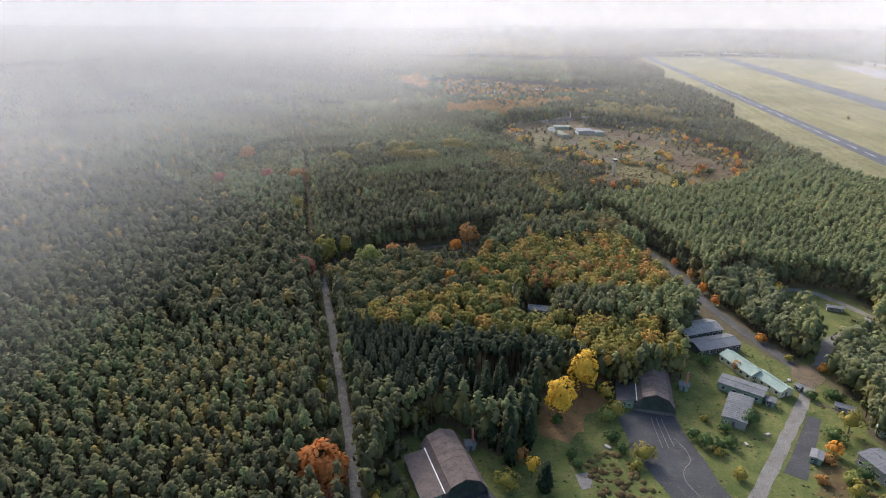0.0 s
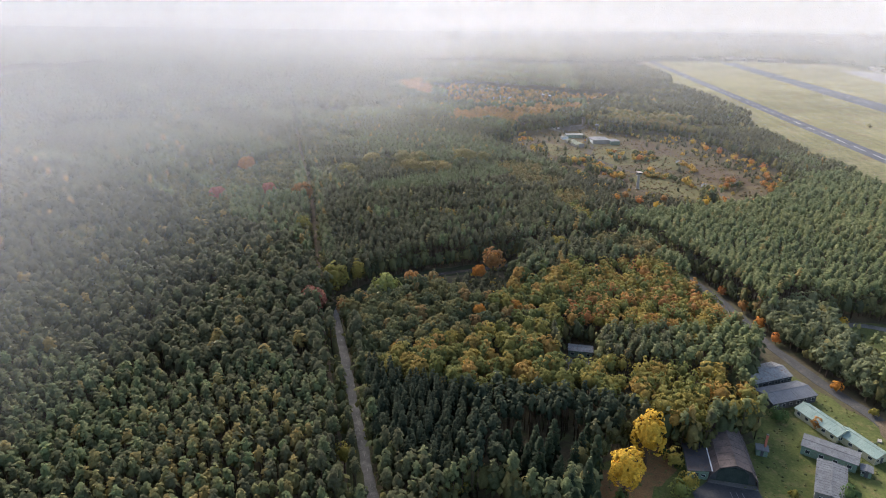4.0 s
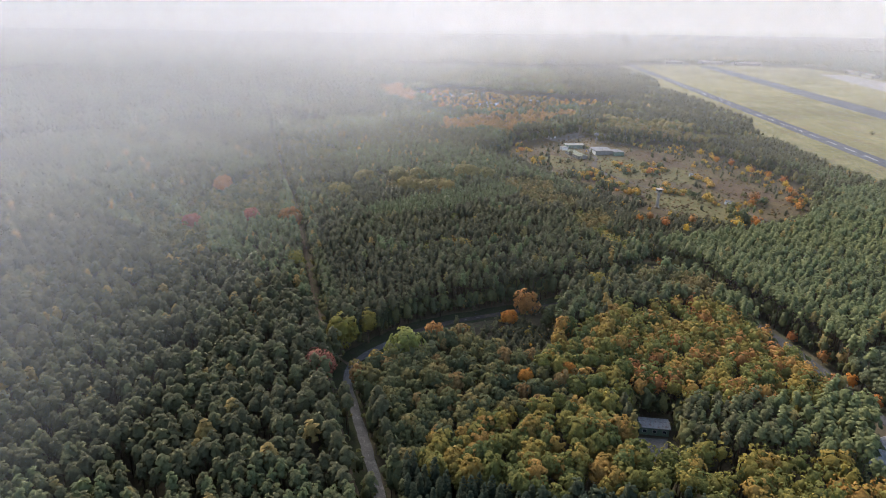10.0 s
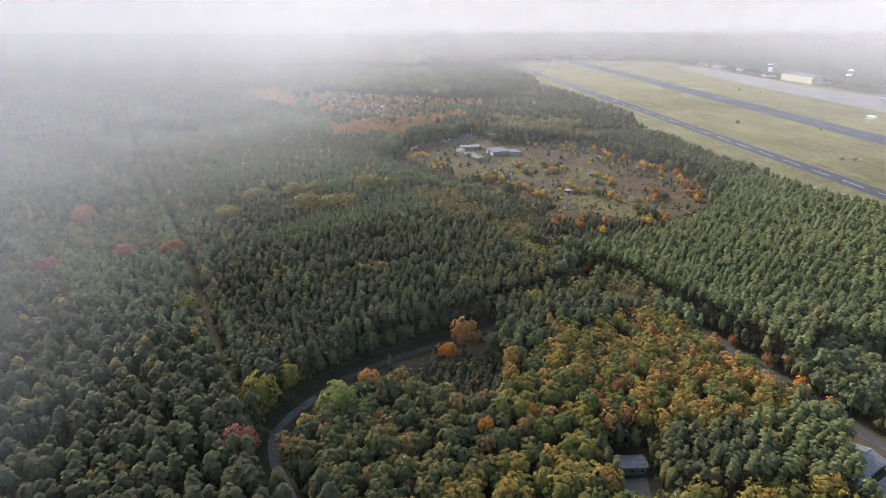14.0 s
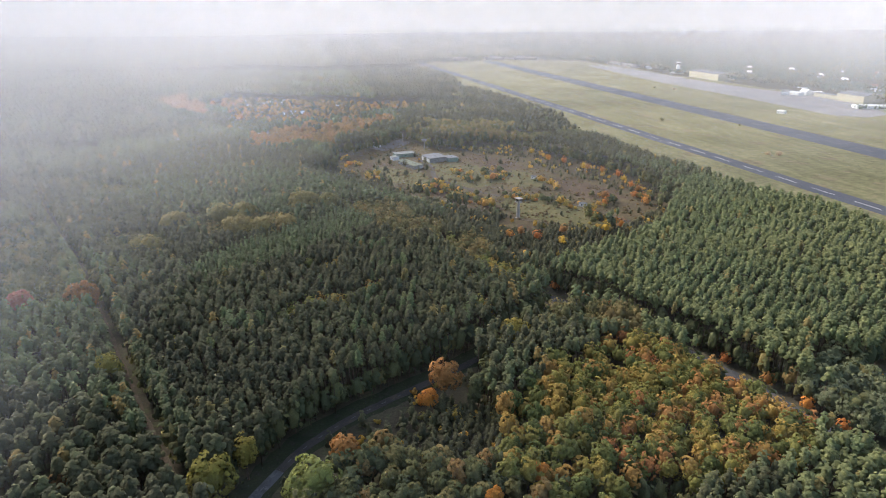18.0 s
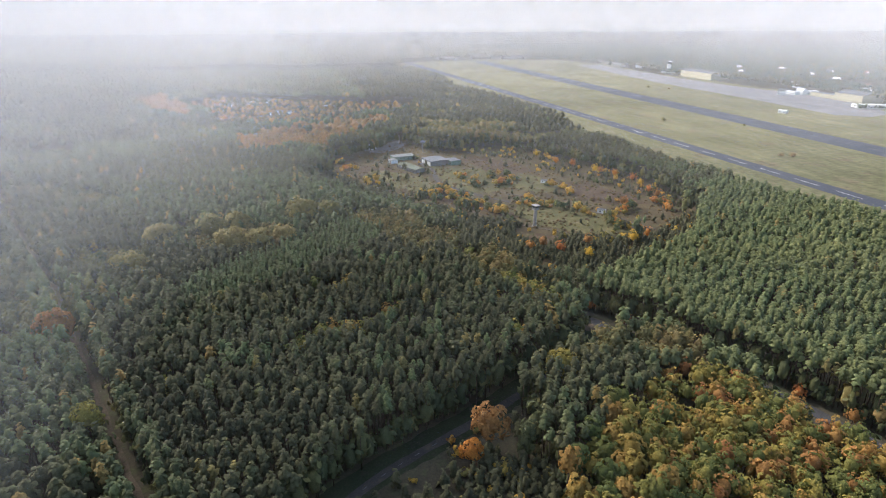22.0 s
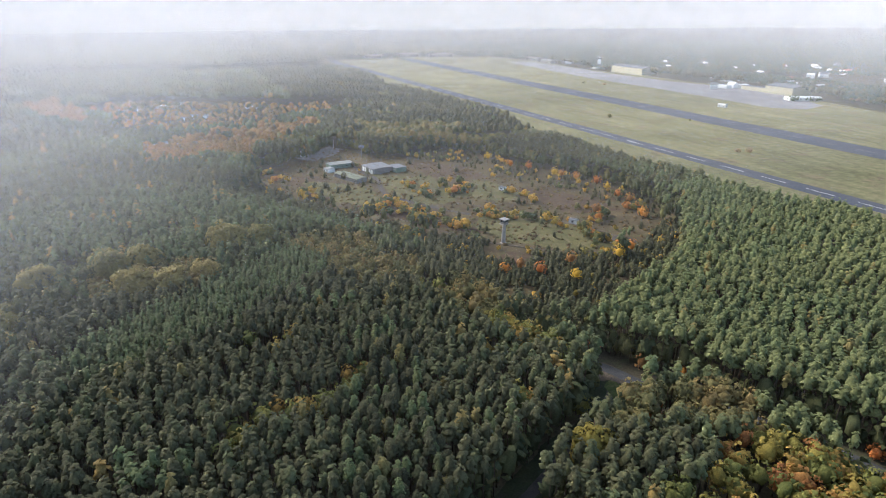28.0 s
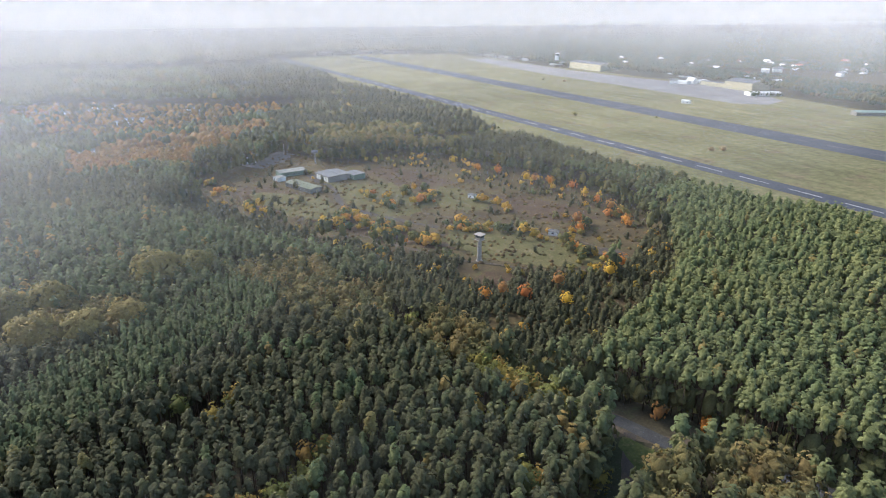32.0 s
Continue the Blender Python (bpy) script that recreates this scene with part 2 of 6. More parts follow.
def ribbon(name, line, width, z, mat, label, category, ragged=0.25, depth=0.3, parent=None):
    """A road or strip: a slab with a top at z, slightly ragged edges and sides."""
    bm = bmesh.new()
    rows = []
    rnd = random.Random(len(line) * 7 + int(width * 10))
    for i, (x, y) in enumerate(line):
        a, b = line[max(i - 1, 0)], line[min(i + 1, len(line) - 1)]
        t = Vector((b[0] - a[0], b[1] - a[1], 0)).normalized()
        s = Vector((t.y, -t.x, 0))
        w1, w2 = (width / 2 + rnd.uniform(-ragged, ragged) for _ in range(2))
        c = Vector((x, y, z))
        rows.append([bm.verts.new(v) for v in (c - s * w1 - Vector((0, 0, depth)), c - s * w1, c + s * w2, c + s * w2 - Vector((0, 0, depth)))])
    for p, q in zip(rows, rows[1:]):
        for k in range(3):
            bm.faces.new((p[k], p[k + 1], q[k + 1], q[k]))
    bmesh.ops.recalc_face_normals(bm, faces=bm.faces)
    ob = linked(name, bm, mat, parent)
    return tagged(ob, label, category, kind="structure") if not parent else ob


def sheet(name, poly, z, mat, label, category, step=None, rough=1.5, depth=0.3):
    """A patch of ground with an uneven outline."""
    pts = []
    rnd = random.Random(len(poly))
    for (ax, ay), (bx, by) in zip(poly, [*poly[1:], poly[0]]):
        k = max(1, int(math.hypot(bx - ax, by - ay) / (step or 6)))
        for i in range(k):
            f = i / k
            pts.append((ax + (bx - ax) * f + rnd.uniform(-rough, rough), ay + (by - ay) * f + rnd.uniform(-rough, rough)))
    bm = bmesh.new()
    top = [bm.verts.new((x, y, z)) for x, y in pts]
    low = [bm.verts.new((x, y, z - depth)) for x, y in pts]
    bm.faces.new(top)
    for i in range(len(pts)):
        j = (i + 1) % len(pts)
        bm.faces.new((top[i], top[j], low[j], low[i]))
    bmesh.ops.recalc_face_normals(bm, faces=bm.faces)
    bmesh.ops.triangulate(bm, faces=[f for f in bm.faces if len(f.verts) > 4])
    return tagged(linked(name, bm, mat), label, category, kind="structure")


# ---- ground, roads, airfield ----
bm = bmesh.new()
bmesh.ops.create_grid(bm, x_segments=40, y_segments=40, size=6000)
tagged(linked("ground", bm, m_floor), "brown forest floor reaching to the horizon", "ground", kind="structure")

ROAD_W = smooth_line([(-18, 60), (-40, 115), (-52, 146), (-64, 175), (-79, 210), (-93, 243), (-101, 262), (-102, 273), (-98, 282), (-91, 292), (-82, 302), (-66, 313), (-46, 323), (-20, 336), (0, 347), (13, 352), (24, 362), (33, 371)])
ROAD_E = smooth_line([(40, 105), (65, 146), (81, 173), (95, 197), (100, 208), (98, 222), (90, 238), (83, 256), (78, 270), (74.5, 290), (65, 320), (52, 345), (40, 360), (35, 374), (28, 385), (14, 400)])
TRACK = smooth_line([(-101, 272), (-114, 284), (-127, 312), (-139, 342), (-150, 370), (-171, 423), (-192, 472), (-212, 516), (-280, 674), (-360, 860), (-470, 1120)], 6)
DITCH = smooth_line([(-47, 113), (-59, 146), (-71, 175), (-86, 210), (-100, 243), (-108, 264)])
FIELD = [(262, 200), (247, 330), (240, 442), (222, 507), (212, 620), (204, 700), (208, 751), (226, 813), (216, 965), (190, 1111), (215, 1245), (196, 1442), (225, 1720), (460, 1790), (690, 1740), (720, 1500), (700, 1330), (725, 1200), (740, 970), (715, 800), (690, 670), (760, 560), (900, 300), (1000, 100)]
CLEARING = [(-58, 690), (-44, 652), (-28, 617), (-12, 587), (2, 556), (22, 531), (36, 514), (48, 503), (64, 486), (82, 464), (100, 456), (114, 462), (136, 476), (158, 492), (163, 516), (152, 545), (138, 590), (118, 634), (92, 680), (74, 706), (48, 718), (40, 760), (22, 752), (10, 732), (-21, 709)]
YARD = [(-44, 90), (-41, 130), (-40, 152), (-28, 164), (-18, 160), (-6, 150), (2, 165), (2, 182), (22, 196), (34, 190), (55, 203), (56, 226), (70, 250), (82, 243), (94, 222), (106, 212), (113, 197), (109, 180), (117, 150), (122, 90)]
LOOP = [(113, 284), (122, 293), (138, 294), (148, 282), (150, 264), (136, 246), (122, 234), (108, 212), (97, 213), (112, 236), (118, 250), (116, 266)]
bend = next(i for i, p in enumerate(ROAD_W) if p[1] > 290)
ribbon("road_west", ROAD_W[:bend + 1], 3.2, 0.06, m_oldroad, "narrow old grey asphalt road through the forest", "road")
ribbon("road_bend", ROAD_W[bend:], 3.2, 0.06, m_asphalt, "narrow brown road bend strewn with leaves", "road")
east_split = next(i for i, p in enumerate(ROAD_E) if p[1] > 205)
ribbon("road_east", ROAD_E[:east_split + 1], 3.9, 0.08, m_concrete, "worn pale concrete slab road past the barracks", "road")
ribbon("road_north", ROAD_E[east_split:], 4.8, 0.07, m_greyroad, "dark asphalt road leading into the forest", "road")
ribbon("forest_track", TRACK, 1.7, 0.05, m_dirt, "straight sandy forest track", "track", 0.5)
ribbon("roadside_track", DITCH, 1.2, 0.05, m_dirt, "brown bare strip beside the asphalt road", "track", 0.5)
ribbon("verge", [(q[0] - 3.2, q[1] + 1.0) for q in ROAD_W], 8.4, 0.02, m_shaded_verge, "grassy verge along the asphalt road", "verge", 0.6)
sheet("airfield_grass", FIELD, 0.03, m_grass, "dry yellow-green grass of an airfield", "grass", 25, 4)
sheet("clearing_heath", CLEARING, 0.03, m_heath, "brown heath and grass in a forest clearing", "ground")
sheet("yard_grass", YARD, 0.03, m_lawn, "rough green grass round the old barracks", "grass")
sheet("loop_grass", LOOP, 0.04, m_lawn, "green grass inside a loop road", "grass", 5, 0.8)
ribbon("taxiway", [(300 - 0.036 * (y - 520), y) for y in range(150, 1760, 50)], 19, 0.08, m_runway, "long dark asphalt taxiway with pale centre dashes", "taxiway", 0.4)
ribbon("runway", [(458 - 0.012 * (y - 640), y) for y in range(150, 1760, 50)], 39, 0.08, m_runway, "wide dark asphalt runway", "runway", 0.4)

# ---- haze ----


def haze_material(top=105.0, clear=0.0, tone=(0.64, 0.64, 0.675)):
    """Thin autumn haze put on see-through sheets: lets most light through, scatters the rest; thins out towards the
    ground.
    """
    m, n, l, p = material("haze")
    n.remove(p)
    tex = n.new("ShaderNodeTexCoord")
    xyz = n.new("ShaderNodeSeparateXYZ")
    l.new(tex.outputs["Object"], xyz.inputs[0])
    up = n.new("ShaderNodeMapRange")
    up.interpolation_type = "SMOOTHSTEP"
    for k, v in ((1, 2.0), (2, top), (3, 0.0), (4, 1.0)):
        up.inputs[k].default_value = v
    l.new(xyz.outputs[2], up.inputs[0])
    side = n.new("ShaderNodeMapRange")          # denser to the west, which also puts the sun's glow into the sheets
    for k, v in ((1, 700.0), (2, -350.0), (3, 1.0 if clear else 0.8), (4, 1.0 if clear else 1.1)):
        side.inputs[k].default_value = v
    l.new(xyz.outputs[0], side.inputs[0])
    info = n.new("ShaderNodeObjectInfo")
    a = n.new("ShaderNodeMath")
    a.operation = "MULTIPLY"
    l.new(up.outputs[0], a.inputs[0])
    l.new(side.outputs[0], a.inputs[1])
    if clear:                                   # brighter sky shows through the upper part
        rise = n.new("ShaderNodeMapRange")
        for k, v in ((1, 90.0), (2, clear), (3, 1.0), (4, 0.86)):
            rise.inputs[k].default_value = v
        l.new(xyz.outputs[2], rise.inputs[0])
        c = n.new("ShaderNodeMath")
        c.operation = "MULTIPLY"
        l.new(a.outputs[0], c.inputs[0])
        l.new(rise.outputs[0], c.inputs[1])
        a = c
    b = n.new("ShaderNodeMath")
    b.operation = "MULTIPLY"
    l.new(a.outputs[0], b.inputs[0])
    l.new(info.outputs["Alpha"], b.inputs[1])
    tr = n.new("ShaderNodeBsdfTransparent")
    ts = n.new("ShaderNodeBsdfTranslucent")
    df = n.new("ShaderNodeBsdfDiffuse")
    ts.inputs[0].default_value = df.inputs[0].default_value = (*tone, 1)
    sc = n.new("ShaderNodeMixShader")
    sc.inputs[0].default_value = 0.42
    l.new(ts.outputs[0], sc.inputs[1])
    l.new(df.outputs[0], sc.inputs[2])
    mx = n.new("ShaderNodeMixShader")
    most = n.new("ShaderNodeAttribute")       # a bank thins out towards its ends
    most.attribute_name = "bank"
    d = n.new("ShaderNodeMath")
    d.operation = "MULTIPLY"
    l.new(b.outputs[0], d.inputs[0])
    l.new(most.outputs["Fac"], d.inputs[1])
    l.new(d.outputs[0], mx.inputs[0])
    l.new(tr.outputs[0], mx.inputs[1])
    l.new(sc.outputs[0], mx.inputs[2])
    l.new(mx.outputs[0], n["Material Output"].inputs[0])
    return m


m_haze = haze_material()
# lower sheet tones set how bright the far haze and horizon look
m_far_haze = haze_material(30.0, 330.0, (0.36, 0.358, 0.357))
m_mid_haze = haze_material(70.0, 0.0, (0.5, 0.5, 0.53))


def haze_bank(line, amount, thin=None, mat=None, top=240):
    """An upright sheet standing in for a bank of haze along a line; thin = (x where it begins, x where it is full)."""
    bm = bmesh.new()
    density = bm.verts.layers.float.new("bank")
    prev = None
    for x, y in line:
        cur = [bm.verts.new((x, y, z)) for z in (0.1, top)]
        for v in cur:
            f = min(1, max(0, (x - thin[0]) / (thin[1] - thin[0]))) if thin else 1.0
            v[density] = f * f * (3 - 2 * f)
        if prev:
            bm.faces.new((prev[0], cur[0], cur[1], prev[1]))
        prev = cur
    bmesh.ops.recalc_face_normals(bm, faces=bm.faces)
    ob = linked("haze", bm, mat or m_haze)
    ob.data.shade_smooth()
    ob.color = (1, 1, 1, amount)
    tagged(ob, "see-through sheet standing in for thin white autumn haze over the forest", "haze", kind="structure")


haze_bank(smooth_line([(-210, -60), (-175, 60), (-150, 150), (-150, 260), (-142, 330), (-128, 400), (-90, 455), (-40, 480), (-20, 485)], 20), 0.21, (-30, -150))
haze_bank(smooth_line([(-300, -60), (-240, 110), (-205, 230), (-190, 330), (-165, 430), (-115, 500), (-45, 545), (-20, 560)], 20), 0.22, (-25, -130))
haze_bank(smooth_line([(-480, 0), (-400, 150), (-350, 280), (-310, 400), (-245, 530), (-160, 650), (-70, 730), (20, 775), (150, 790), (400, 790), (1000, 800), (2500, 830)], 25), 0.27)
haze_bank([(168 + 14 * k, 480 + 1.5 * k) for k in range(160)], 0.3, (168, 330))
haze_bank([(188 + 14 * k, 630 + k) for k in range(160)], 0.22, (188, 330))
# thin haze built as a shape over the middle of the forest, fine threads with gaps between them
m_wisps = haze_material(90.0)
stations = np.array([(-140, 405), (-95, 425), (-50, 435), (20, 438), (100, 440), (165, 446), (240, 455), (330, 465)], float)
weight = np.array([0, 0.45, 1, 1, 1, 1, 0.5, 0])
levels = np.arange(2.5, 128, 0.1)
wv = np.concatenate([np.stack([np.c_[np.broadcast_to(p, (len(levels), 2)), levels + dz] for dz in (0, 0.05)], 1)[:, None] for p in stations], 1).reshape(-1, 3)
quad = np.array([(2 * k, 2 * k + 2, 2 * k + 3, 2 * k + 1) for k in range(len(stations) - 1)])
tri = np.concatenate([quad[:, [0, 1, 2]], quad[:, [0, 2, 3]]])
wf = (tri[None] + (np.arange(len(levels)) * len(stations) * 2)[:, None, None]).reshape(-1, 3)
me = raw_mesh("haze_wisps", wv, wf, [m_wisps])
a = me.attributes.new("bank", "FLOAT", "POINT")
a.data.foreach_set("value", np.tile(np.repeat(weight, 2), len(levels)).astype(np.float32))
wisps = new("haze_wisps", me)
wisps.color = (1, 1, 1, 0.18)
tagged(wisps, "fine see-through threads standing in for thin haze over the forest", "haze", kind="stuff")
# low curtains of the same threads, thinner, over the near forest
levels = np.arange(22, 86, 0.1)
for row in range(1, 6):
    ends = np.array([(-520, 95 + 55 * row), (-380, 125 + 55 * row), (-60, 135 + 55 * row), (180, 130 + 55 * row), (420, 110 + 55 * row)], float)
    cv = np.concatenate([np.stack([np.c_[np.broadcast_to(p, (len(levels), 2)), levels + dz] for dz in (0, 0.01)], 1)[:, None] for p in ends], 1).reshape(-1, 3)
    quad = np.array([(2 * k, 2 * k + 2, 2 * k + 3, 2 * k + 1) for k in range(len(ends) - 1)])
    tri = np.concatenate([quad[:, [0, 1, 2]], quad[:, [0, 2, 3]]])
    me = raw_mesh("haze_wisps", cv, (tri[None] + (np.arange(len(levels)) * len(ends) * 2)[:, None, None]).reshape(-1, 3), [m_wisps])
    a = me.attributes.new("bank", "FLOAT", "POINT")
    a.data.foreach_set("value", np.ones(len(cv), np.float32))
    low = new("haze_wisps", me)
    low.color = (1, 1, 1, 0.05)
    tagged(low, "fine see-through threads standing in for thin haze over the forest", "haze", kind="stuff")
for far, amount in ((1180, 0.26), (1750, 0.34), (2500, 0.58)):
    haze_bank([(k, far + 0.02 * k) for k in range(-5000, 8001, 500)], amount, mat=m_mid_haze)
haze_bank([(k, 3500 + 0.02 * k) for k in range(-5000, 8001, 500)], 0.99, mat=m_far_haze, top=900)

# ---- tree shapes as arrays ----
ICO_V = []
g_ = (1 + 5 ** 0.5) / 2
for a_ in (-1, 1):
    for b_ in (-g_, g_):
        ICO_V += [(0, a_, b_), (a_, b_, 0), (b_, 0, a_)]
ICO_V = np.array(ICO_V) / math.hypot(1, g_)
ICO_F = np.array([f for f in ((i, j, k) for i in range(12) for j in range(i + 1, 12) for k in range(j + 1, 12))
                  if max(np.linalg.norm(ICO_V[f[0]] - ICO_V[f[1]]), np.linalg.norm(ICO_V[f[1]] - ICO_V[f[2]]), np.linalg.norm(ICO_V[f[0]] - ICO_V[f[2]])) < 1.1])
for i_, f_ in enumerate(ICO_F):
    if np.dot(np.cross(ICO_V[f_[1]] - ICO_V[f_[0]], ICO_V[f_[2]] - ICO_V[f_[0]]), ICO_V[f_[0]]) < 0:
        ICO_F[i_] = f_[[0, 2, 1]]


def unit(v):
    return v / np.maximum(np.linalg.norm(v, axis=-1, keepdims=True), 1e-6)


def sprays(rng, centre, normal, size, rim=5, droop=0.22):
    """A jagged little fan of twigs or leaves at each centre, raised in the middle, facing along normal."""
    n = len(centre)
    nn = unit(normal + rng.normal(0, 0.22, (n, 3)))
    a = unit(np.cross(nn, rng.normal(0, 1, (n, 3))))
    b = np.cross(nn, a)
    s = (size * rng.uniform(0.75, 1.3, (n, 1)))[:, None]
    ang = (np.arange(rim) * 2 * math.pi / rim)[None] + rng.uniform(-0.35, 0.35, (n, rim))
    far = rng.uniform(0.55, 1.25, (n, rim))[..., None] * s
    edge = centre[:, None] + far * (np.cos(ang)[..., None] * a[:, None] + np.sin(ang)[..., None] * b[:, None]) - nn[:, None] * s * droop
    v = np.concatenate([(centre + nn * s[:, 0] * 0.3)[:, None], edge], 1)
    k = np.arange(rim)
    f = np.stack([np.zeros(rim, int), 1 + k, 1 + (k + 1) % rim], 1)
    return v.reshape(-1, 3), (f[None] + (np.arange(n) * (rim + 1))[:, None, None]).reshape(-1, 3)


def joined(pieces):
    vs, fs, ms, k = [], [], [], 0
    for v, f, m in pieces:
        vs.append(v), fs.append(f + k), ms.append(np.full(len(f), m))
        k += len(v)
    return np.concatenate(vs), np.concatenate(fs), np.concatenate(ms)


def trunk_arr(h, r, sides=3, lean=(0, 0)):
    a = np.arange(sides) * 2 * math.pi / sides
    ring = np.stack([np.cos(a), np.sin(a)], 1)
    v = np.concatenate([np.c_[ring * r, np.zeros(sides)], np.c_[ring * r * 0.4 + np.array(lean), np.full(sides, h)]])
    f = []
    for i in range(sides):
        j = (i + 1) % sides
        f += [(i, j, sides + j), (i, sides + j, sides + i)]
    return v, np.array(f)


def core_arr(rng, radii, z, rough=0.18, top_only=True):
    v = ICO_V @ np.array(Euler([rng.uniform(0, 6) for _ in range(3)]).to_matrix()) * (1 + rng.uniform(-rough, rough, (12, 1)))
    f = ICO_F
    if top_only:
        f = f[v[f][:, :, 2].mean(1) > -0.55]
    return v * np.array(radii) + np.array([0, 0, z]), f


def pine_arr(seed, tufts, h=17.0, r=1.7, size=0.85, trunk=True, crown=5.0, point=0.62, rim=5):
    """Pine: bare lower stem, domed crown of layered needle sprays that narrows towards the tip."""
    rng = np.random.default_rng(seed)
    u = (np.arange(tufts) + rng.uniform(0.1, 0.9, tufts)) / tufts          # 0 at the tip
    az = np.arange(tufts) * 2.39996 + rng.uniform(-0.6, 0.6, tufts)
    prof = r * np.minimum(1.0, (u * 1.25 + 0.005) ** point) * np.where(u > 0.88, 0.82, 1.0) * rng.uniform(0.7, 1.12, tufts)
    c = np.stack([np.cos(az) * prof * 0.8, np.sin(az) * prof * 0.8, h - 0.25 - crown * u ** 1.25 + rng.uniform(-0.3, 0.3, tufts)], 1)
    out = unit(np.stack([np.cos(az) * (0.25 + u), np.sin(az) * (0.25 + u), 0.75 + 0.6 * (1 - u)], 1))
    sv, sf = sprays(rng, c, out, size * (0.62 + 0.5 * u[:, None]), rim, 0.3)
    pieces = [(sv, sf, 0), (*core_arr(rng, (r * 0.55, r * 0.55, crown * 0.4), h - crown * 0.64), 0)]
    if trunk:
        pieces.append((*trunk_arr(h - crown * 0.7, 0.18), 1))
    return joined(pieces)


def broad_arr(seed, lumps, per, h=15.0, r=2.8, leaf=0.55, trunk=True, deep=1.35, rim=5):
    """Broad-leaved tree: an uneven crown of leafy lumps, each of several leafy sprays, with gaps between them."""
    rng = np.random.default_rng(seed)
    k = np.arange(lumps)
    up = 1 - 1.62 * (k + 0.5) / lumps
    az = k * 2.39996 + rng.uniform(-0.7, 0.7, lumps)
    d = np.stack([np.sqrt(1 - up * up * 0.98) * np.cos(az), np.sqrt(1 - up * up * 0.98) * np.sin(az), up], 1)
    lr = r * rng.uniform(0.26, 0.42, (lumps, 1)) * (1.2 if lumps < 16 else 1.0)
    c = d * np.array([r, r, r * deep]) * rng.uniform(0.58, 0.84, (lumps, 1)) * (1 + 0.12 * np.sin(az * 2 + seed))[:, None]
    n = unit(rng.normal(0, 0.8, (lumps * per, 3)) + 1.0 * np.repeat(d, per, 0) + np.array([0, 0, 0.4]))
    cc = np.repeat(c, per, 0) + n * np.repeat(lr, per, 0) * rng.uniform(0.8, 1.1, (lumps * per, 1))
    zc = h - r * deep
    lv, lf = sprays(rng, cc, n, leaf, rim)
    pieces = [(lv + np.array([0, 0, zc]), lf, 0), (*core_arr(rng, (r * 0.66, r * 0.66, r * deep * 0.7), zc - 0.08 * r), 0)]
    if trunk:
        pieces.append((*trunk_arr(zc, 0.28), 1))
    return joined(pieces)


def dome_arr(seed, r=4.0, h=15.0, deep=5.0, rim=5):
    """A distant crown: a ragged dome."""
    rng = np.random.default_rng(seed)
    a = np.arange(rim) * 6.283 / rim + rng.uniform(-0.3, 0.3, rim)
    q = r * rng.uniform(0.75, 1.2, rim)
    v = np.concatenate([np.stack([np.cos(a) * q, np.sin(a) * q, h - deep + rng.uniform(-0.4, 0.2, rim) * deep], 1), [[rng.uniform(-0.25, 0.25) * r, rng.uniform(-0.25, 0.25) * r, h]]])
    return joined([(v, np.array([(i, (i + 1) % rim, rim) for i in range(rim)]), 0)])


def far_crown_arr(seed, r=2.2, h=17.0, deep=5.0):
    """A crown seen from afar: a ragged body of two rings and a tip."""
    rng = np.random.default_rng(seed)
    a = np.arange(5) * 6.283 / 5
    rings = []
    for rr, z, turn in ((1.0, h - deep, 0.0), (0.72, h - deep * 0.35, 0.6)):
        q = r * rr * rng.uniform(0.72, 1.22, 5)
        b = a + turn + rng.uniform(-0.25, 0.25, 5)
        rings.append(np.stack([np.cos(b) * q, np.sin(b) * q, z + rng.uniform(-0.12, 0.12, 5) * deep], 1))
    v = np.concatenate([*rings, [[rng.uniform(-0.2, 0.2) * r, rng.uniform(-0.2, 0.2) * r, h]]])
    f = []
    for i in range(5):
        j = (i + 1) % 5
        f += [(i, j, 5 + i), (j, 5 + j, 5 + i), (5 + i, 5 + j, 10)]
    return joined([(v, np.array(f), 0)])


def crown_normals(v, f, m):
    """Leaf normals bent outwards from the crown's middle, so that a crown is lit as one round body."""
    k = np.unique(f[m == 0])
    top, low = v[k, 2].max(), v[k, 2].min()
    out = unit((v - np.array([0, 0, low + 0.3 * (top - low)])) * np.array([1, 1, 0.8]) + np.array([0, 0, 0.2]))
    fn = np.cross(v[f[:, 1]] - v[f[:, 0]], v[f[:, 2]] - v[f[:, 0]])
    mid = out[f].mean(1)
    fn = np.where((fn * mid).sum(1, keepdims=True) < 0, -fn, fn)
    own = np.zeros_like(v)
    for i in range(3):
        np.add.at(own, f[:, i], fn)
    return unit(out * 0.72 + unit(own) * 0.5)


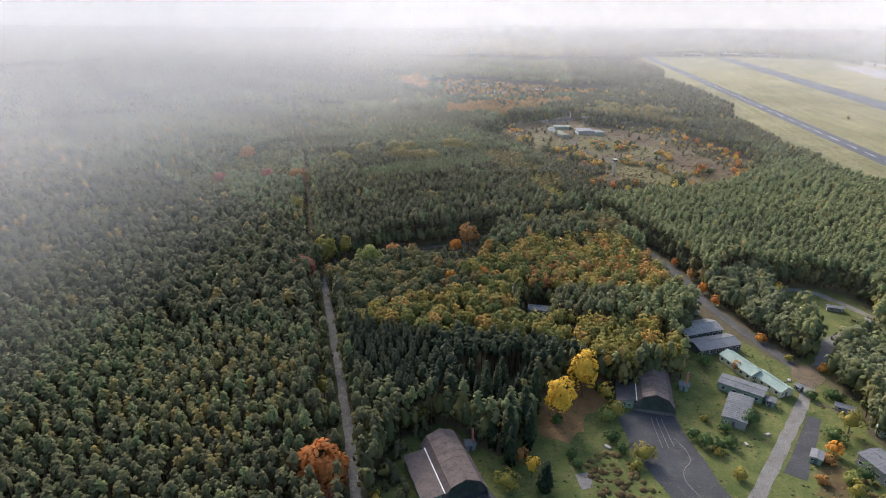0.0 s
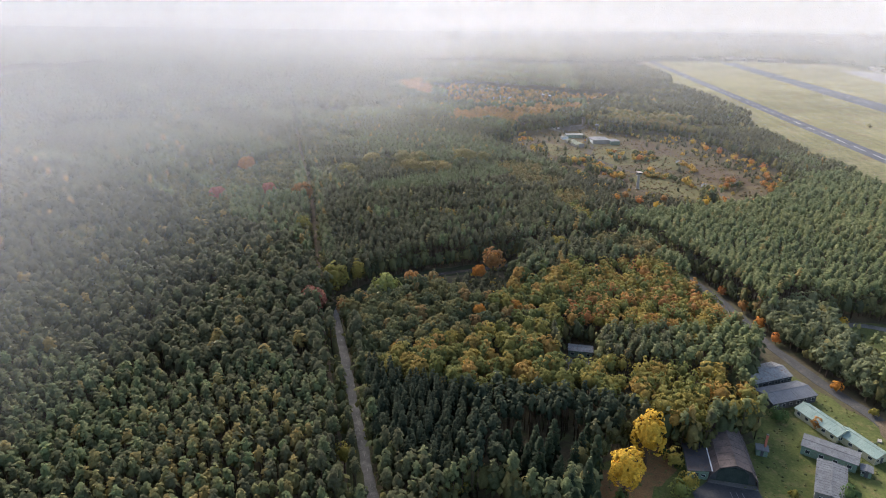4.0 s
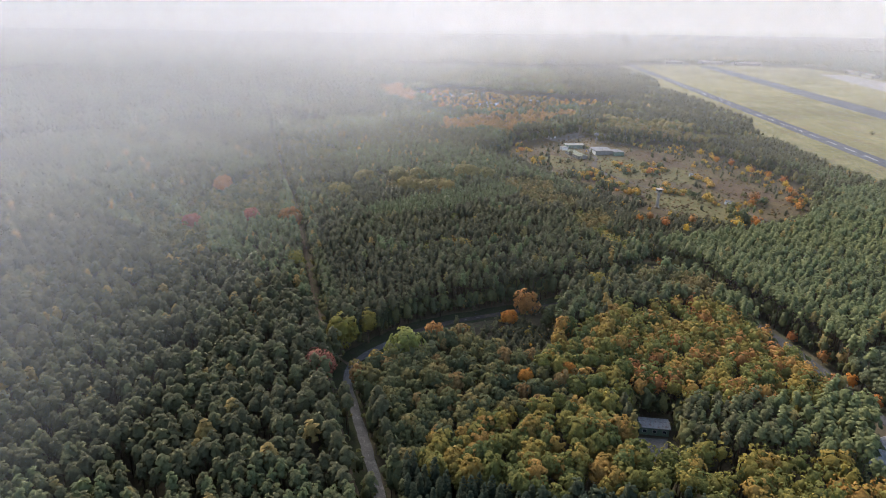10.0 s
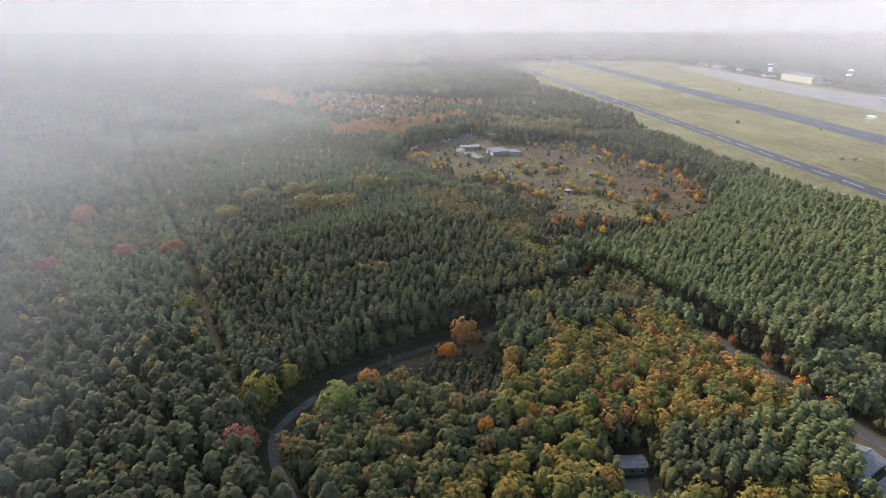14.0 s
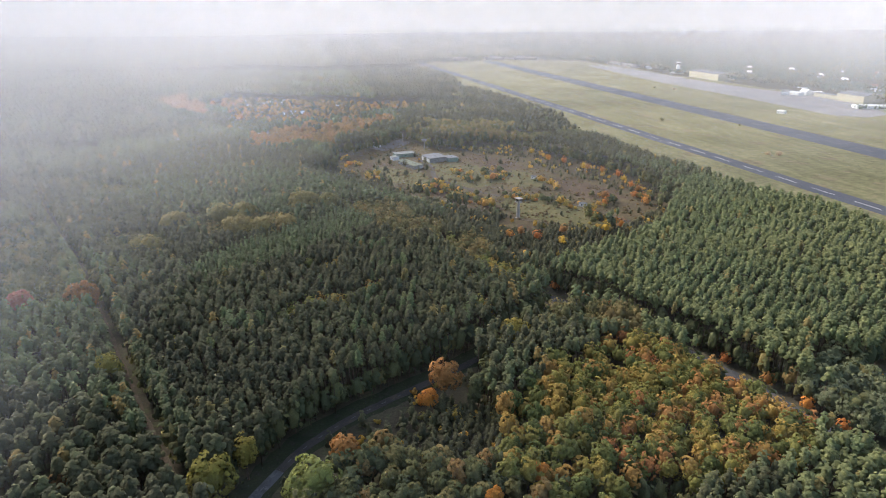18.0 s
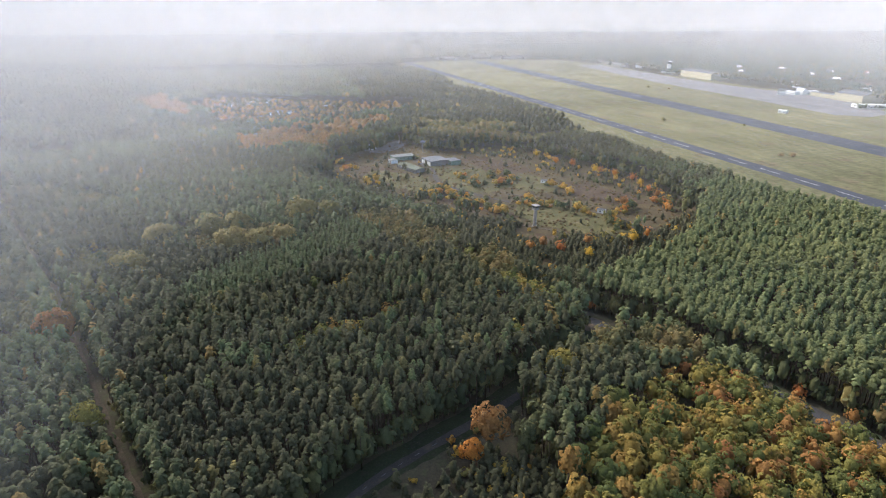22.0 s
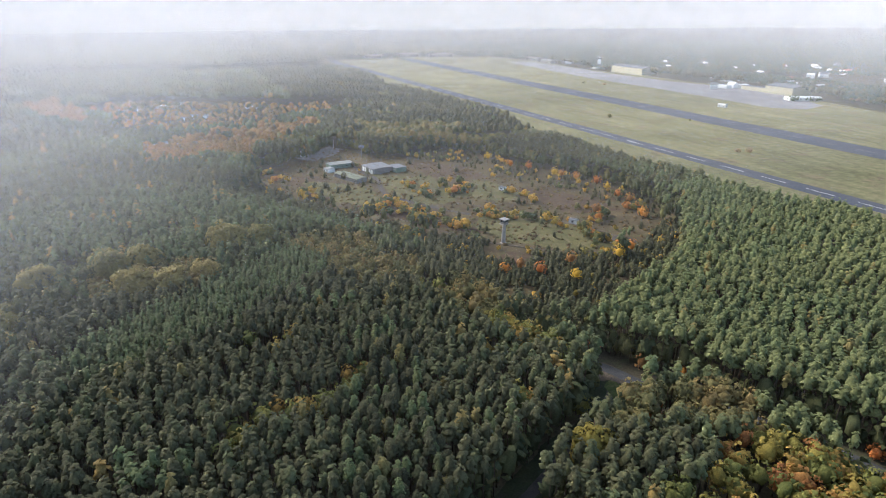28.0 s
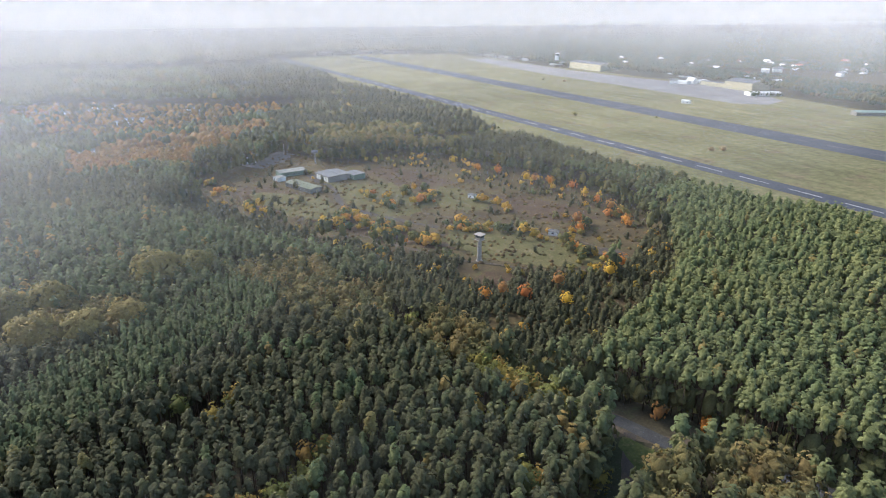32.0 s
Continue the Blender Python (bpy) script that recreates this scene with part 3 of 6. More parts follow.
def forest(name, templates, x, y, size, tint, mats, label, category, spread=None):
    """Many trees in one mesh: the templates turned, scaled and set on the ground."""
    if not len(x):
        return None
    rng = np.random.default_rng(len(x))
    pick = rng.integers(0, len(templates), len(x))
    vs, fs, ms, ts, ns, k = [], [], [], [], [], 0
    for i, (v, f, m) in enumerate(templates):
        nv = crown_normals(v, f, m)
        w = np.nonzero(pick == i)[0]
        if not len(w):
            continue
        a = rng.uniform(0, 6.283, len(w))
        s = size[w]
        wide = s * rng.uniform(0.88, 1.14, len(w)) * (1.0 if spread is None else spread[w])
        ca, sn = np.cos(a)[:, None], np.sin(a)[:, None]
        px = (v[:, 0] * ca - v[:, 1] * sn) * wide[:, None] + x[w][:, None]
        py = (v[:, 0] * sn + v[:, 1] * ca) * wide[:, None] + y[w][:, None]
        pz = v[:, 2] * s[:, None]
        vs.append(np.stack([px, py, pz], 2).reshape(-1, 3))
        fs.append((f[None] + (np.arange(len(w)) * len(v))[:, None, None]).reshape(-1, 3) + k)
        ms.append(np.tile(m, len(w)))
        ts.append(np.repeat(tint[w], len(v)))
        ns.append(np.stack([nv[:, 0] * ca - nv[:, 1] * sn, nv[:, 0] * sn + nv[:, 1] * ca, np.broadcast_to(nv[:, 2], px.shape)], 2).reshape(-1, 3))
        k += len(w) * len(v)
    me = raw_mesh(name, np.concatenate(vs), np.concatenate(fs), mats, np.concatenate(ms), np.concatenate(ts), np.concatenate(ns))
    return tagged(new(name, me), label, category, kind="stuff")


# ---- where which trees stand ----
OAKS = [(-28, 288), (2, 311), (38, 325), (56, 300), (66, 272), (54, 246), (30, 250), (14, 248), (-12, 240), (-32, 262)]
OAKS_SOUTH = [(-72, 212), (-52, 232), (-22, 248), (-9, 236), (-6, 222), (20, 224), (50, 226), (57, 207), (32, 193), (12, 204), (-14, 203), (-44, 200)]
DARK_BELT = [(-58, 165), (-36, 163), (-28, 166), (0, 168), (4, 186), (18, 198), (12, 204), (-14, 203), (-44, 200), (-72, 212)]
MIXED_NW = [(-72, 212), (-96, 250), (-97, 276), (-80, 298), (-55, 312), (-25, 326), (-24, 292), (-32, 262), (-12, 240), (-22, 248), (-52, 232)]
RUST = [(-128, 742), (-100, 690), (-72, 700), (-38, 722), (12, 786), (50, 846), (8, 850), (-48, 806), (-90, 780)]
RUST_FAR = [(-250, 1034), (-227, 1112), (-168, 950), (-176, 892), (-224, 971)]
VILLAGE_W = [(-191, 1053), (-150, 880), (-112, 830), (-60, 815), (7, 862), (82, 910), (103, 1009), (28, 1030), (-59, 1060), (-143, 1110)]
HOMES = [(827, 1112), (806, 1066), (829, 1068), (694, 989), (713, 990), (727, 984), (746, 985), (869, 1291), (905, 1248), (970, 1208), (1176, 1188), (986, 1049), (1132, 1146), (1029, 1056), (1118, 1110), (1112, 1080), (1139, 1088), (1059, 955), (1130, 993), (1150, 968), (1104, 1201), (847, 971), (835, 923), (870, 935), (778, 1596), (745, 1474), (949, 1389), (1010, 1330), (1195, 1120), (1260, 1140), (1300, 1230), (1340, 1120), (1237, 1181), (900, 1020), (1111, 1526), (1280, 1040), (940, 1120), (1060, 1250)]
SUBURB = [(560, 2400), (690, 1745), (725, 1500), (710, 1330), (740, 1200), (760, 970), (730, 800), (700, 680), (770, 560), (900, 350), (3000, 900), (3000, 2400)]
YOUNG = [(76, 708), (92, 680), (118, 634), (138, 590), (152, 545), (163, 516), (158, 492), (170, 484), (178, 511), (181, 562), (170, 612), (150, 664), (142, 690), (112, 716), (84, 728)]
OLD_PINES_A = [(92, 224), (112, 240), (112, 262), (112, 288), (102, 302), (86, 292), (80, 264), (90, 242)]
OLD_PINES_B = [(106, 212), (122, 236), (136, 240), (165, 260), (190, 200), (150, 150), (118, 150), (110, 180), (114, 198)]
OCHRE = [[(-16, 449), (-10, 437), (-5, 418), (2, 400), (6, 386), (15, 374), (24, 376), (15, 391), (10, 408), (4, 430), (-4, 448)], [(-90, 366), (-86, 373), (-60, 386), (-44, 394), (-43, 385), (-62, 376), (-78, 370)], [(-132, 354), (-122, 354), (-120, 361), (-130, 361)], [(-80, 411), (-64, 415), (-62, 423), (-78, 419)], [(-10, 378), (-3, 378), (-3, 390), (-9, 390)], [(-14, 354), (-8, 354), (-8, 362), (-14, 362)]]
OLIVE = [[(-51, 504), (-40, 515), (-22, 513), (-11, 494), (-19, 476), (-7, 473), (3, 469), (-6, 444), (-24, 446), (-38, 469), (-50, 489)], [(-1, 446), (20, 435), (15, 410), (-5, 404), (-10, 422)], [(14, 350), (40, 347), (50, 334), (40, 322), (4, 340)], [(-130, 492), (-92, 500), (-80, 478), (-104, 466), (-128, 470)], [(-246, 462), (-224, 528), (-188, 450), (-176, 400), (-236, 396)], [(-6, 706), (24, 732), (40, 768), (72, 805), (138, 783), (142, 684), (134, 640), (112, 660), (84, 715), (52, 726), (44, 758), (20, 756)]]
FINE_BAND = [(-117, 446), (-90, 466), (-67, 487), (-52, 501), (-36, 482), (-42, 464), (-72, 439), (-97, 422), (-125, 410), (-136, 425)]
YOUNG_WEST = [(-74, 622), (-50, 576), (-26, 534), (-4, 507), (8, 476), (12, 445), (14, 417), (22, 401), (41, 395), (59, 403), (78, 412), (107, 427), (134, 449), (166, 490), (158, 492), (136, 476), (114, 462), (100, 456), (82, 464), (64, 486), (48, 503), (36, 514), (22, 531), (2, 556), (-12, 587), (-28, 617), (-44, 652)]
DARK_PINES = [(-88, 684), (-66, 678), (-24, 690), (6, 738), (34, 788), (8, 778), (-38, 716)]
THICKET = [(-70, 294), (-46, 310), (-34, 312), (-22, 300), (-26, 276), (-36, 272), (-52, 274), (-60, 286)]
BEND = [(-103, 258), (-95, 258), (-88, 276), (-78, 290), (-68, 300), (-84, 304), (-96, 292), (-100, 280)]
CLEAR_ROUND = ((11, 171, 5), (19, 186, 5), (-55.5, 128.5, 6.5), (-109, 256, 6), (-107, 281, 6.5), (-99, 290, 4), (-82, 274, 7), (-72, 286, 5), (-91, 268, 4), (-36, 311, 5), (-43.5, 306, 3.5), (-4, 334, 5.5), (-170, 405, 6), (-145, 341, 3.5), (-192, 401, 5), (-220, 387, 5), (-239, 469, 6), (-74, 513, 9), (-62, 513, 6), (-109, 501, 6), (-121, 499, 6), (-98, 474, 5.5), (-87, 479, 4.5), (-112, 477, 6), (-146, 492, 6), (-154, 456, 5.5), (745, 1242, 58), (748, 895, 42), (738, 950, 22), (702, 838, 26), (-24, 262, 2.5), (-38, 257, 2.5))
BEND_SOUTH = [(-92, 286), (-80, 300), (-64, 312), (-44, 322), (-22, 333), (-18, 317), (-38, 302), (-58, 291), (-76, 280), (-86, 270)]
EAST_VERGE = [(q[0] - 4, q[1] - 3) for q in ROAD_E if 232 < q[1] < 345]
JUNCTION = [(16, 350), (28, 366), (22, 388), (32, 394), (41, 378), (56, 356), (46, 345), (30, 355)]
SPRUCE_PLOT = [(-24, 186), (-22, 164), (-10, 158), (4, 164), (4, 184), (-6, 186)]
LOOP_VIEW = [(112, 292), (107, 276), (108, 262), (113, 250), (120, 240), (128, 238), (136, 246), (150, 268), (148, 290), (130, 297)]
EAST_LOW = [(92, 232), (80, 260), (73, 290), (63, 318), (54, 314), (58, 290), (61, 268), (68, 252), (80, 240)]
SHED_GAP = [(-7, 222), (9, 222), (10, 252), (-6, 252)]


def seen(x, y, margin=25.0):
    """The part of the land that the flight looks over."""
    ok = np.zeros(x.shape, bool)
    for ex, ey, left, right in ((0, 0, 47, -29), (-44, 69, 46, -30), (-77, 134, 25, -52), (-91, 206, 18, -58), (-76, 270, 11, -65)):
        ex2, ey2 = ex, ey - margin
        az = np.degrees(np.arctan2(-(x - ex2), y - ey2))
        ok |= (az < left + 2) & (az > right - 2) & (np.hypot(x - ex, y - ey) > 75)
    return ok


PATH_LINE = [(0, 0), (-44, 69), (-77, 134), (-91, 206), (-76, 271)]


def grid(x0, x1, y0, y1, step, seed, jitter=0.42):
    rng = np.random.default_rng(seed)
    gx, gy = np.meshgrid(np.arange(x0, x1, step), np.arange(y0, y1, step * 0.88))
    gx = gx + (np.arange(gx.shape[0]) % 2)[:, None] * step / 2
    gx, gy = gx.ravel(), gy.ravel()
    gx, gy = gx + rng.uniform(-jitter, jitter, gx.shape) * step, gy + rng.uniform(-jitter, jitter, gx.shape) * step
    k = seen(gx, gy)
    return gx[k], gy[k], rng


def open_land(x, y):
    """Where no forest stands."""
    wx, wy = x + 3 * wobble(x, y, 9), y + 3 * wobble(y, x, 8)
    no = inside(FIELD, wx, wy) | inside(CLEARING, wx, wy) | inside(YARD, x, y) | inside(LOOP, x, y) | inside(LOOP_VIEW, x, y) | inside(SHED_GAP, x, y) | inside(YOUNG, wx, wy)
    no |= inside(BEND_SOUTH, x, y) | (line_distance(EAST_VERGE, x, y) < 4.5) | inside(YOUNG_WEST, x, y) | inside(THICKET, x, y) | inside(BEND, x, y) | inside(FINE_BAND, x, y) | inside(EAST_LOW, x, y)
    for cx, cy, cr in CLEAR_ROUND:
        no |= np.hypot(x - cx, y - cy) < cr
    for hx, hy in HOMES:
        no |= (np.hypot(x - hx, y - hy) < 15) | (np.hypot(x - hx + 13, y - hy + 13) < 15)
    no |= (line_distance(ROAD_W[72:], x, y - 1.0) < 5.0) | inside(JUNCTION, x, y)
    no |= (line_distance([(q[0] - 0.9, q[1] + 0.3) for q in ROAD_W], x, y) < 3.3) | (line_distance(ROAD_E[8:], x, y) < 4.6) | (line_distance(TRACK, x, y) < 3.0) | (line_distance(DITCH, x, y) < 1.8)
    return no


STANDS = []


def broad_stand(x, y):
    """Older, broad-crowned pines west of the road."""
    return (x < -78) & (y > 195 + 10 * wobble(x, y, 30)) & (y < 300 - 0.5 * (x + 100) + 12 * wobble(y, x, 25))


def plant(step, lo, hi, seed, lod):
    x, y, rng = grid(-5000, 4000, 60, 4900, step, seed) if lod > 2 else grid(-900, 900, 60, 1450, step, seed)
    d = line_distance(PATH_LINE, x, y) + (50 * wobble(x, y, 70) if lod > 1 else 0)
    k = (d >= lo) & (d < hi)
    x, y, d = x[k], y[k], d[k]
    k = ~open_land(x, y)
    x, y, d = x[k], y[k], d[k]
    wx, wy = x + 4 * wobble(x, y, 11), y + 4 * wobble(y, x, 10)
    kind = np.full(x.shape, 1)                      # pine
    patch = wobble(x, y, 45)
    kind[(wobble(x + 300, y, 38) > 0.5) & (y > 640) & (x > -120)] = 3
    kind[(wobble(x, y + 200, 30) > 0.55) & (x < -130) & (y > 290)] = 3
    for poly, code in ((MIXED_NW, 3), (DARK_BELT, 4), (OAKS_SOUTH, 2), (OAKS, 2), (RUST, 5), (RUST_FAR, 5), (VILLAGE_W, 6), (SUBURB, 3), (SPRUCE_PLOT, 0), (OLD_PINES_A, 7), (OLD_PINES_B, 7), *((p, 8) for p in OCHRE), *((p, 3 if p[0][0] < -200 else 9) for p in OLIVE)):
        kind[inside(poly, wx, wy) if poly[0][1] < 640 else inside(poly, x + 16 * wobble(x, y, 21), y + 16 * wobble(y, x, 19))] = code
    thin = rng.uniform(0, 1, x.shape)
    keep = np.ones(x.shape, bool)
    keep &= ~((kind == 6) & (thin < 0.66))
    keep &= ~(np.isin(kind, (2, 3, 5, 9)) & (thin < (0.4 if lod < 2 else 0.12 if lod < 3 else 0.0)))
    keep &= ~((kind == 7) & (thin < 0.62)) & ~((kind == 8) & (thin < 0.45))
    keep &= kind > 0
    keep &= ~((kind == 1) & broad_stand(x, y) & (thin < 0.36)) if lod < 2 else True
    keep &= ~((lod == 2) & (x < -260) & (thin < 0.45)) & ~((lod == 1) & (x < -260) & (thin < 0.3))
    STANDS.append((lod, x[keep], y[keep], kind[keep], patch[keep], rng))


plant(3.2, 0, 238, 1, 0)
plant(3.5, 238, 500, 2, 1)
plant(5.4, 500, 1350, 3, 2)
plant(8.0, 1350, 2400, 4, 3)
plant(26.0, 2400, 4800, 5, 4)

PINES = [[pine_arr(s, 15, r=1.85, size=0.86, crown=4.8, point=0.5) for s in range(12)], [pine_arr(s + 20, 7, r=2.05, size=1.15, trunk=False, crown=5.2, point=0.5, rim=4) for s in range(8)], [far_crown_arr(s, 2.5, 17, 5.5) for s in range(8)], [dome_arr(s, 5.4, 17, 5.0, 4) for s in range(6)], [dome_arr(s, 15, 17) for s in range(6)]]
BROADS = [[broad_arr(s, 12, 8, leaf=0.42) for s in range(8)], [broad_arr(s + 20, 7, 3, leaf=0.95, trunk=False, deep=1.7, rim=4) for s in range(6)], [far_crown_arr(s + 9, 3.4, 15, 4.6) for s in range(8)], [dome_arr(s + 9, 5.0, 15, 5.0) for s in range(6)], [dome_arr(s + 9, 13, 15) for s in range(6)]]
FINE_PINES = [pine_arr(820 + s, 9, 15.5, 1.2, 0.8, False, 5.5, 0.7, 4) for s in range(8)]

MIXED = [[broad_arr(40 + s, 8, 5, leaf=0.62, rim=4) for s in range(8)], *BROADS[1:]]
GARDEN = [far_crown_arr(80 + s, 3.2, 7.0, 5.0) for s in range(8)]
BROAD_PINES = [[pine_arr(700 + s, 20, 17, 2.6, 1.1, True, 5.2, 0.55) for s in range(8)], [pine_arr(720 + s, 10, 17, 2.8, 1.4, False, 5.8, 0.55, 4) for s in range(6)]]
OLD_PINES = [broad_arr(60 + s, 12, 6, 11.5, 3.2, 0.65, True, 1.5) for s in range(6)]

# single trees along the flight, taken out of the joined stands
MIDLINE = [(-62, 140), (-66, 230), (-62, 300), (-40, 400)]
lod, x, y, kind, patch, rng = STANDS[0]
order = np.argsort(line_distance(MIDLINE, x, y))
SINGLE = {code: order[kind[order] == code][:most] for code, most in ((1, 295), (2, 230), (3, 220), (4, 130), (7, 90))}
SPOTS = {code: (x[k], y[k]) for code, k in SINGLE.items()}
left = np.ones(len(x), bool)
left[np.concatenate(list(SINGLE.values()))] = False
STANDS[0] = (lod, x[left], y[left], kind[left], patch[left], rng)

for lod, x, y, kind, patch, rng in STANDS:
    u = rng.uniform(0, 1, x.shape)
    old = broad_stand(x, y) & (kind == 1) & (lod < 2)
    w = (kind == 1) & ~old
    west = x < -0.42 * (y - 272) - 101
    t = 0.45 + 0.20 * patch + 0.28 * (u - 0.5) + 0.45 * (u > 0.975)
    mixed_in = 0.03 + 0.7 * np.exp(-((x + 95) / 34) ** 2 - ((y - 142) / 30) ** 2)
    t = np.where(west & (y < 250) & (u > 1 - mixed_in), 0.68 + 0.28 * rng.uniform(0, 1, x.shape), t)          # young mixed growth
    t = np.where(west & (y > 250) & (y < 470), t + 0.14, t)
    east = (x > 36) & (y > 200) & (y < 520)
    t = np.where(east, np.minimum(t + 0.36, 0.76 + 0.14 * (u > 0.985)), t)                              # paler eastern stand
    t = np.where(~west & (x < 20) & (y > 318) & (y < 470), t - 0.16 + 0.3 * (wobble(x, y, 23) > 0.72) * (u > 0.5), t)
    # middle stand tinted slightly lighter in place of haze over it
    t = np.where((x > -110) & (x < 40) & (y > 400), t + 0.04, t)
    t = np.where(inside(DARK_PINES, x, y) | ((x > 40) & (y > 640)), t - 0.22, t)
    s = (1.0 + 0.08 * patch) * rng.uniform(0.86, 1.1, x.shape) * np.where((lod in (1, 2)) & (x < -260), 1.12, 1.0)
    forest("pine_forest", PINES[lod], x[w], y[w], s[w], np.clip(t[w], 0, 1), [m_pine, m_bark], "dense dark green pine forest with ochre flecks", "forest")
    forest("broad_pine_stand", BROAD_PINES[min(lod, 1)], x[old], y[old], s[old], np.clip(0.12 + 0.35 * u[old] + 0.5 * (u[old] > 0.97), 0, 1), [m_pine, m_bark], "older broad-crowned dark green pines", "forest")
    w = kind == 4
    forest("dark_conifer_belt", PINES[lod], x[w], y[w], s[w] * 1.0, u[w], [m_dark, m_bark], "dark tall conifers behind the old yard", "forest")
    w = kind == 2
    forest("oak_wood", BROADS[lod], x[w], y[w], s[w], np.clip(np.where(y[w] < 236, 0.46 + 0.6 * (u[w] - 0.5), 0.56 + 0.95 * (u[w] - 0.5)) + 0.12 * patch[w], 0, 1), [m_oak, m_bark], "autumn oak wood in yellow green and orange", "forest")
    w = (kind == 3) & (x > 500)
    forest("suburb_trees", BROADS[lod], x[w], y[w], s[w] * 0.7, u[w], [m_town, m_bark], "dark green and brown trees between suburb houses", "trees")
    w = (kind == 3) & (x <= 500)
    forest("mixed_wood", MIXED[lod], x[w], y[w], s[w] * 0.95, np.clip(0.36 + 0.7 * (u[w] - 0.5), 0, 1), [m_leaf, m_bark], "mixed broad-leaved wood, green turning ochre", "forest")
    w = kind == 9
    forest("pale_oak_grove", BROADS[lod], x[w], y[w], s[w] * 1.02, np.clip(0.5 + 0.9 * (u[w] - 0.5), 0, 1), [m_paleoak, m_bark], "pale ochre-green oaks among dark pines", "forest")
    w = kind == 8
    forest("ochre_grove", BROADS[lod], x[w], y[w], s[w] * 0.95, np.clip(0.42 + 0.7 * (u[w] - 0.5), 0, 1), [m_oak, m_bark], "small ochre and orange grove among pines", "forest")
    w = kind == 7
    forest("old_pine_grove", OLD_PINES, x[w], y[w], s[w], np.clip(0.66 + 0.4 * (u[w] - 0.5), 0, 1), [m_pine, m_bark], "broad old pines round the loop road", "forest")
    w = kind == 5
    forest("rust_beech_wood", BROADS[lod], x[w], y[w], s[w], np.clip(0.55 + 0.8 * (u[w] - 0.5), 0, 1), [m_rustwood, m_bark], "rust-coloured beech wood", "forest")
    w = kind == 6
    forest("garden_wood", GARDEN, x[w], y[w], s[w], np.clip(0.42 + 1.0 * (u[w] - 0.5), 0, 1), [m_garden, m_bark], "low orange and green autumn trees among huts", "forest")
x, y, rng = grid(-140, -30, 405, 505, 2.2, 9)
k = inside(FINE_BAND, x + 2 * wobble(x, y, 7), y + 2 * wobble(y, x, 7))
for ox, oy, orr in CLEAR_ROUND:
    k &= np.hypot(x - ox, y - oy) > orr
x, y = x[k], y[k]
forest("young_pine_plantation", FINE_PINES, x, y, rng.uniform(0.88, 1.12, len(x)), rng.uniform(0.45, 0.72, len(x)), [m_pine, m_bark], "dense plantation of slim grey-green young pines", "forest")


# ---- building materials ----
m_roof_brown = surface("brown roofing felt", (0.092, 0.068, 0.06), (0.14, 0.106, 0.094), 0.3, 4, 0.85, 0.2, (0.057, 0.052, 0.049))
m_roof_dark = surface("dark roofing felt", (0.047, 0.044, 0.047), (0.072, 0.066, 0.069), 0.3, 4, 0.85, 0.2, (0.088, 0.061, 0.047))
m_roof_grey = surface("grey cement roofing", (0.105, 0.107, 0.112), (0.16, 0.16, 0.165), 0.35, 5, 0.85, 0.2, (0.084, 0.084, 0.087))
m_roof_slate = surface("slate-grey sheet roofing", (0.13, 0.13, 0.137), (0.18, 0.178, 0.185), 0.3, 5, 0.8, 0.15)
m_roof_green = surface("pale green sheet roofing", (0.186, 0.248, 0.211), (0.248, 0.304, 0.260), 0.3, 5, 0.6, 0.1)
m_roof_patch = surface("rust-stained roofing", (0.2, 0.2, 0.195), (0.3, 0.29, 0.28), 0.5, 5, 0.85, 0.2, (0.16, 0.10, 0.075))
m_wall_green = surface("faded green paint", (0.13, 0.19, 0.14), (0.19, 0.26, 0.19), 0.4, 6, 0.8, 0.1, (0.16, 0.16, 0.13))
m_wall_cream = surface("cream render", (0.42, 0.375, 0.25), (0.5, 0.45, 0.32), 0.3, 5, 0.85, 0.1)
m_wall_grey = surface("grey render", (0.189, 0.182, 0.168), (0.266, 0.252, 0.231), 0.3, 5, 0.9, 0.1, (0.140, 0.140, 0.119))
m_door = surface("dark green door paint", (0.03, 0.042, 0.036), (0.055, 0.068, 0.058), 0.5, 6, 0.75, 0.1)
m_tarmac = surface("dark tarmac", (0.036, 0.036, 0.039), (0.058, 0.057, 0.06), 0.12, 2.0, 0.88, 0.2, (0.075, 0.068, 0.06))
m_wall_dark = surface("dark tarred boards", (0.06, 0.062, 0.062), (0.1, 0.1, 0.1), 0.5, 6, 0.85, 0.2)
m_wall_white = surface("white render", (0.68, 0.68, 0.66), (0.8, 0.8, 0.78), 0.2, 4, 0.85, 0.05)
m_white = surface("white paint", (0.62, 0.61, 0.58), (0.78, 0.77, 0.74), 0.5, 6, 0.7, 0.1)
m_pale = surface("pale concrete", (0.29, 0.255, 0.22), (0.39, 0.345, 0.3), 0.6, 6, 0.9, 0.1, (0.28, 0.26, 0.22))
m_roof_hall = surface("faded olive roofing", (0.173, 0.180, 0.122), (0.230, 0.230, 0.158), 0.3, 4, 0.85, 0.1)
m_roof_pale = surface("pale felt roofing", (0.180, 0.180, 0.166), (0.245, 0.245, 0.223), 0.3, 4, 0.85, 0.1)
m_meadow = surface("thin clearing grass", (0.076, 0.071, 0.023), (0.122, 0.102, 0.037), 0.08, 1.0, 1.0, 0.4, (0.15, 0.118, 0.06))
m_brick = surface("red brick", (0.36, 0.11, 0.075), (0.46, 0.16, 0.1), 1.5, 9, 0.9, 0.2)
m_roof_red = surface("red roof tiles", (0.27, 0.13, 0.095), (0.33, 0.17, 0.12), 0.3, 4, 0.85, 0.2)
m_pane, n_, l_, p_ = material("window glass", 0.08, 0, 0.6)
p_.inputs["Base Color"].default_value = (0.03, 0.035, 0.04, 1)

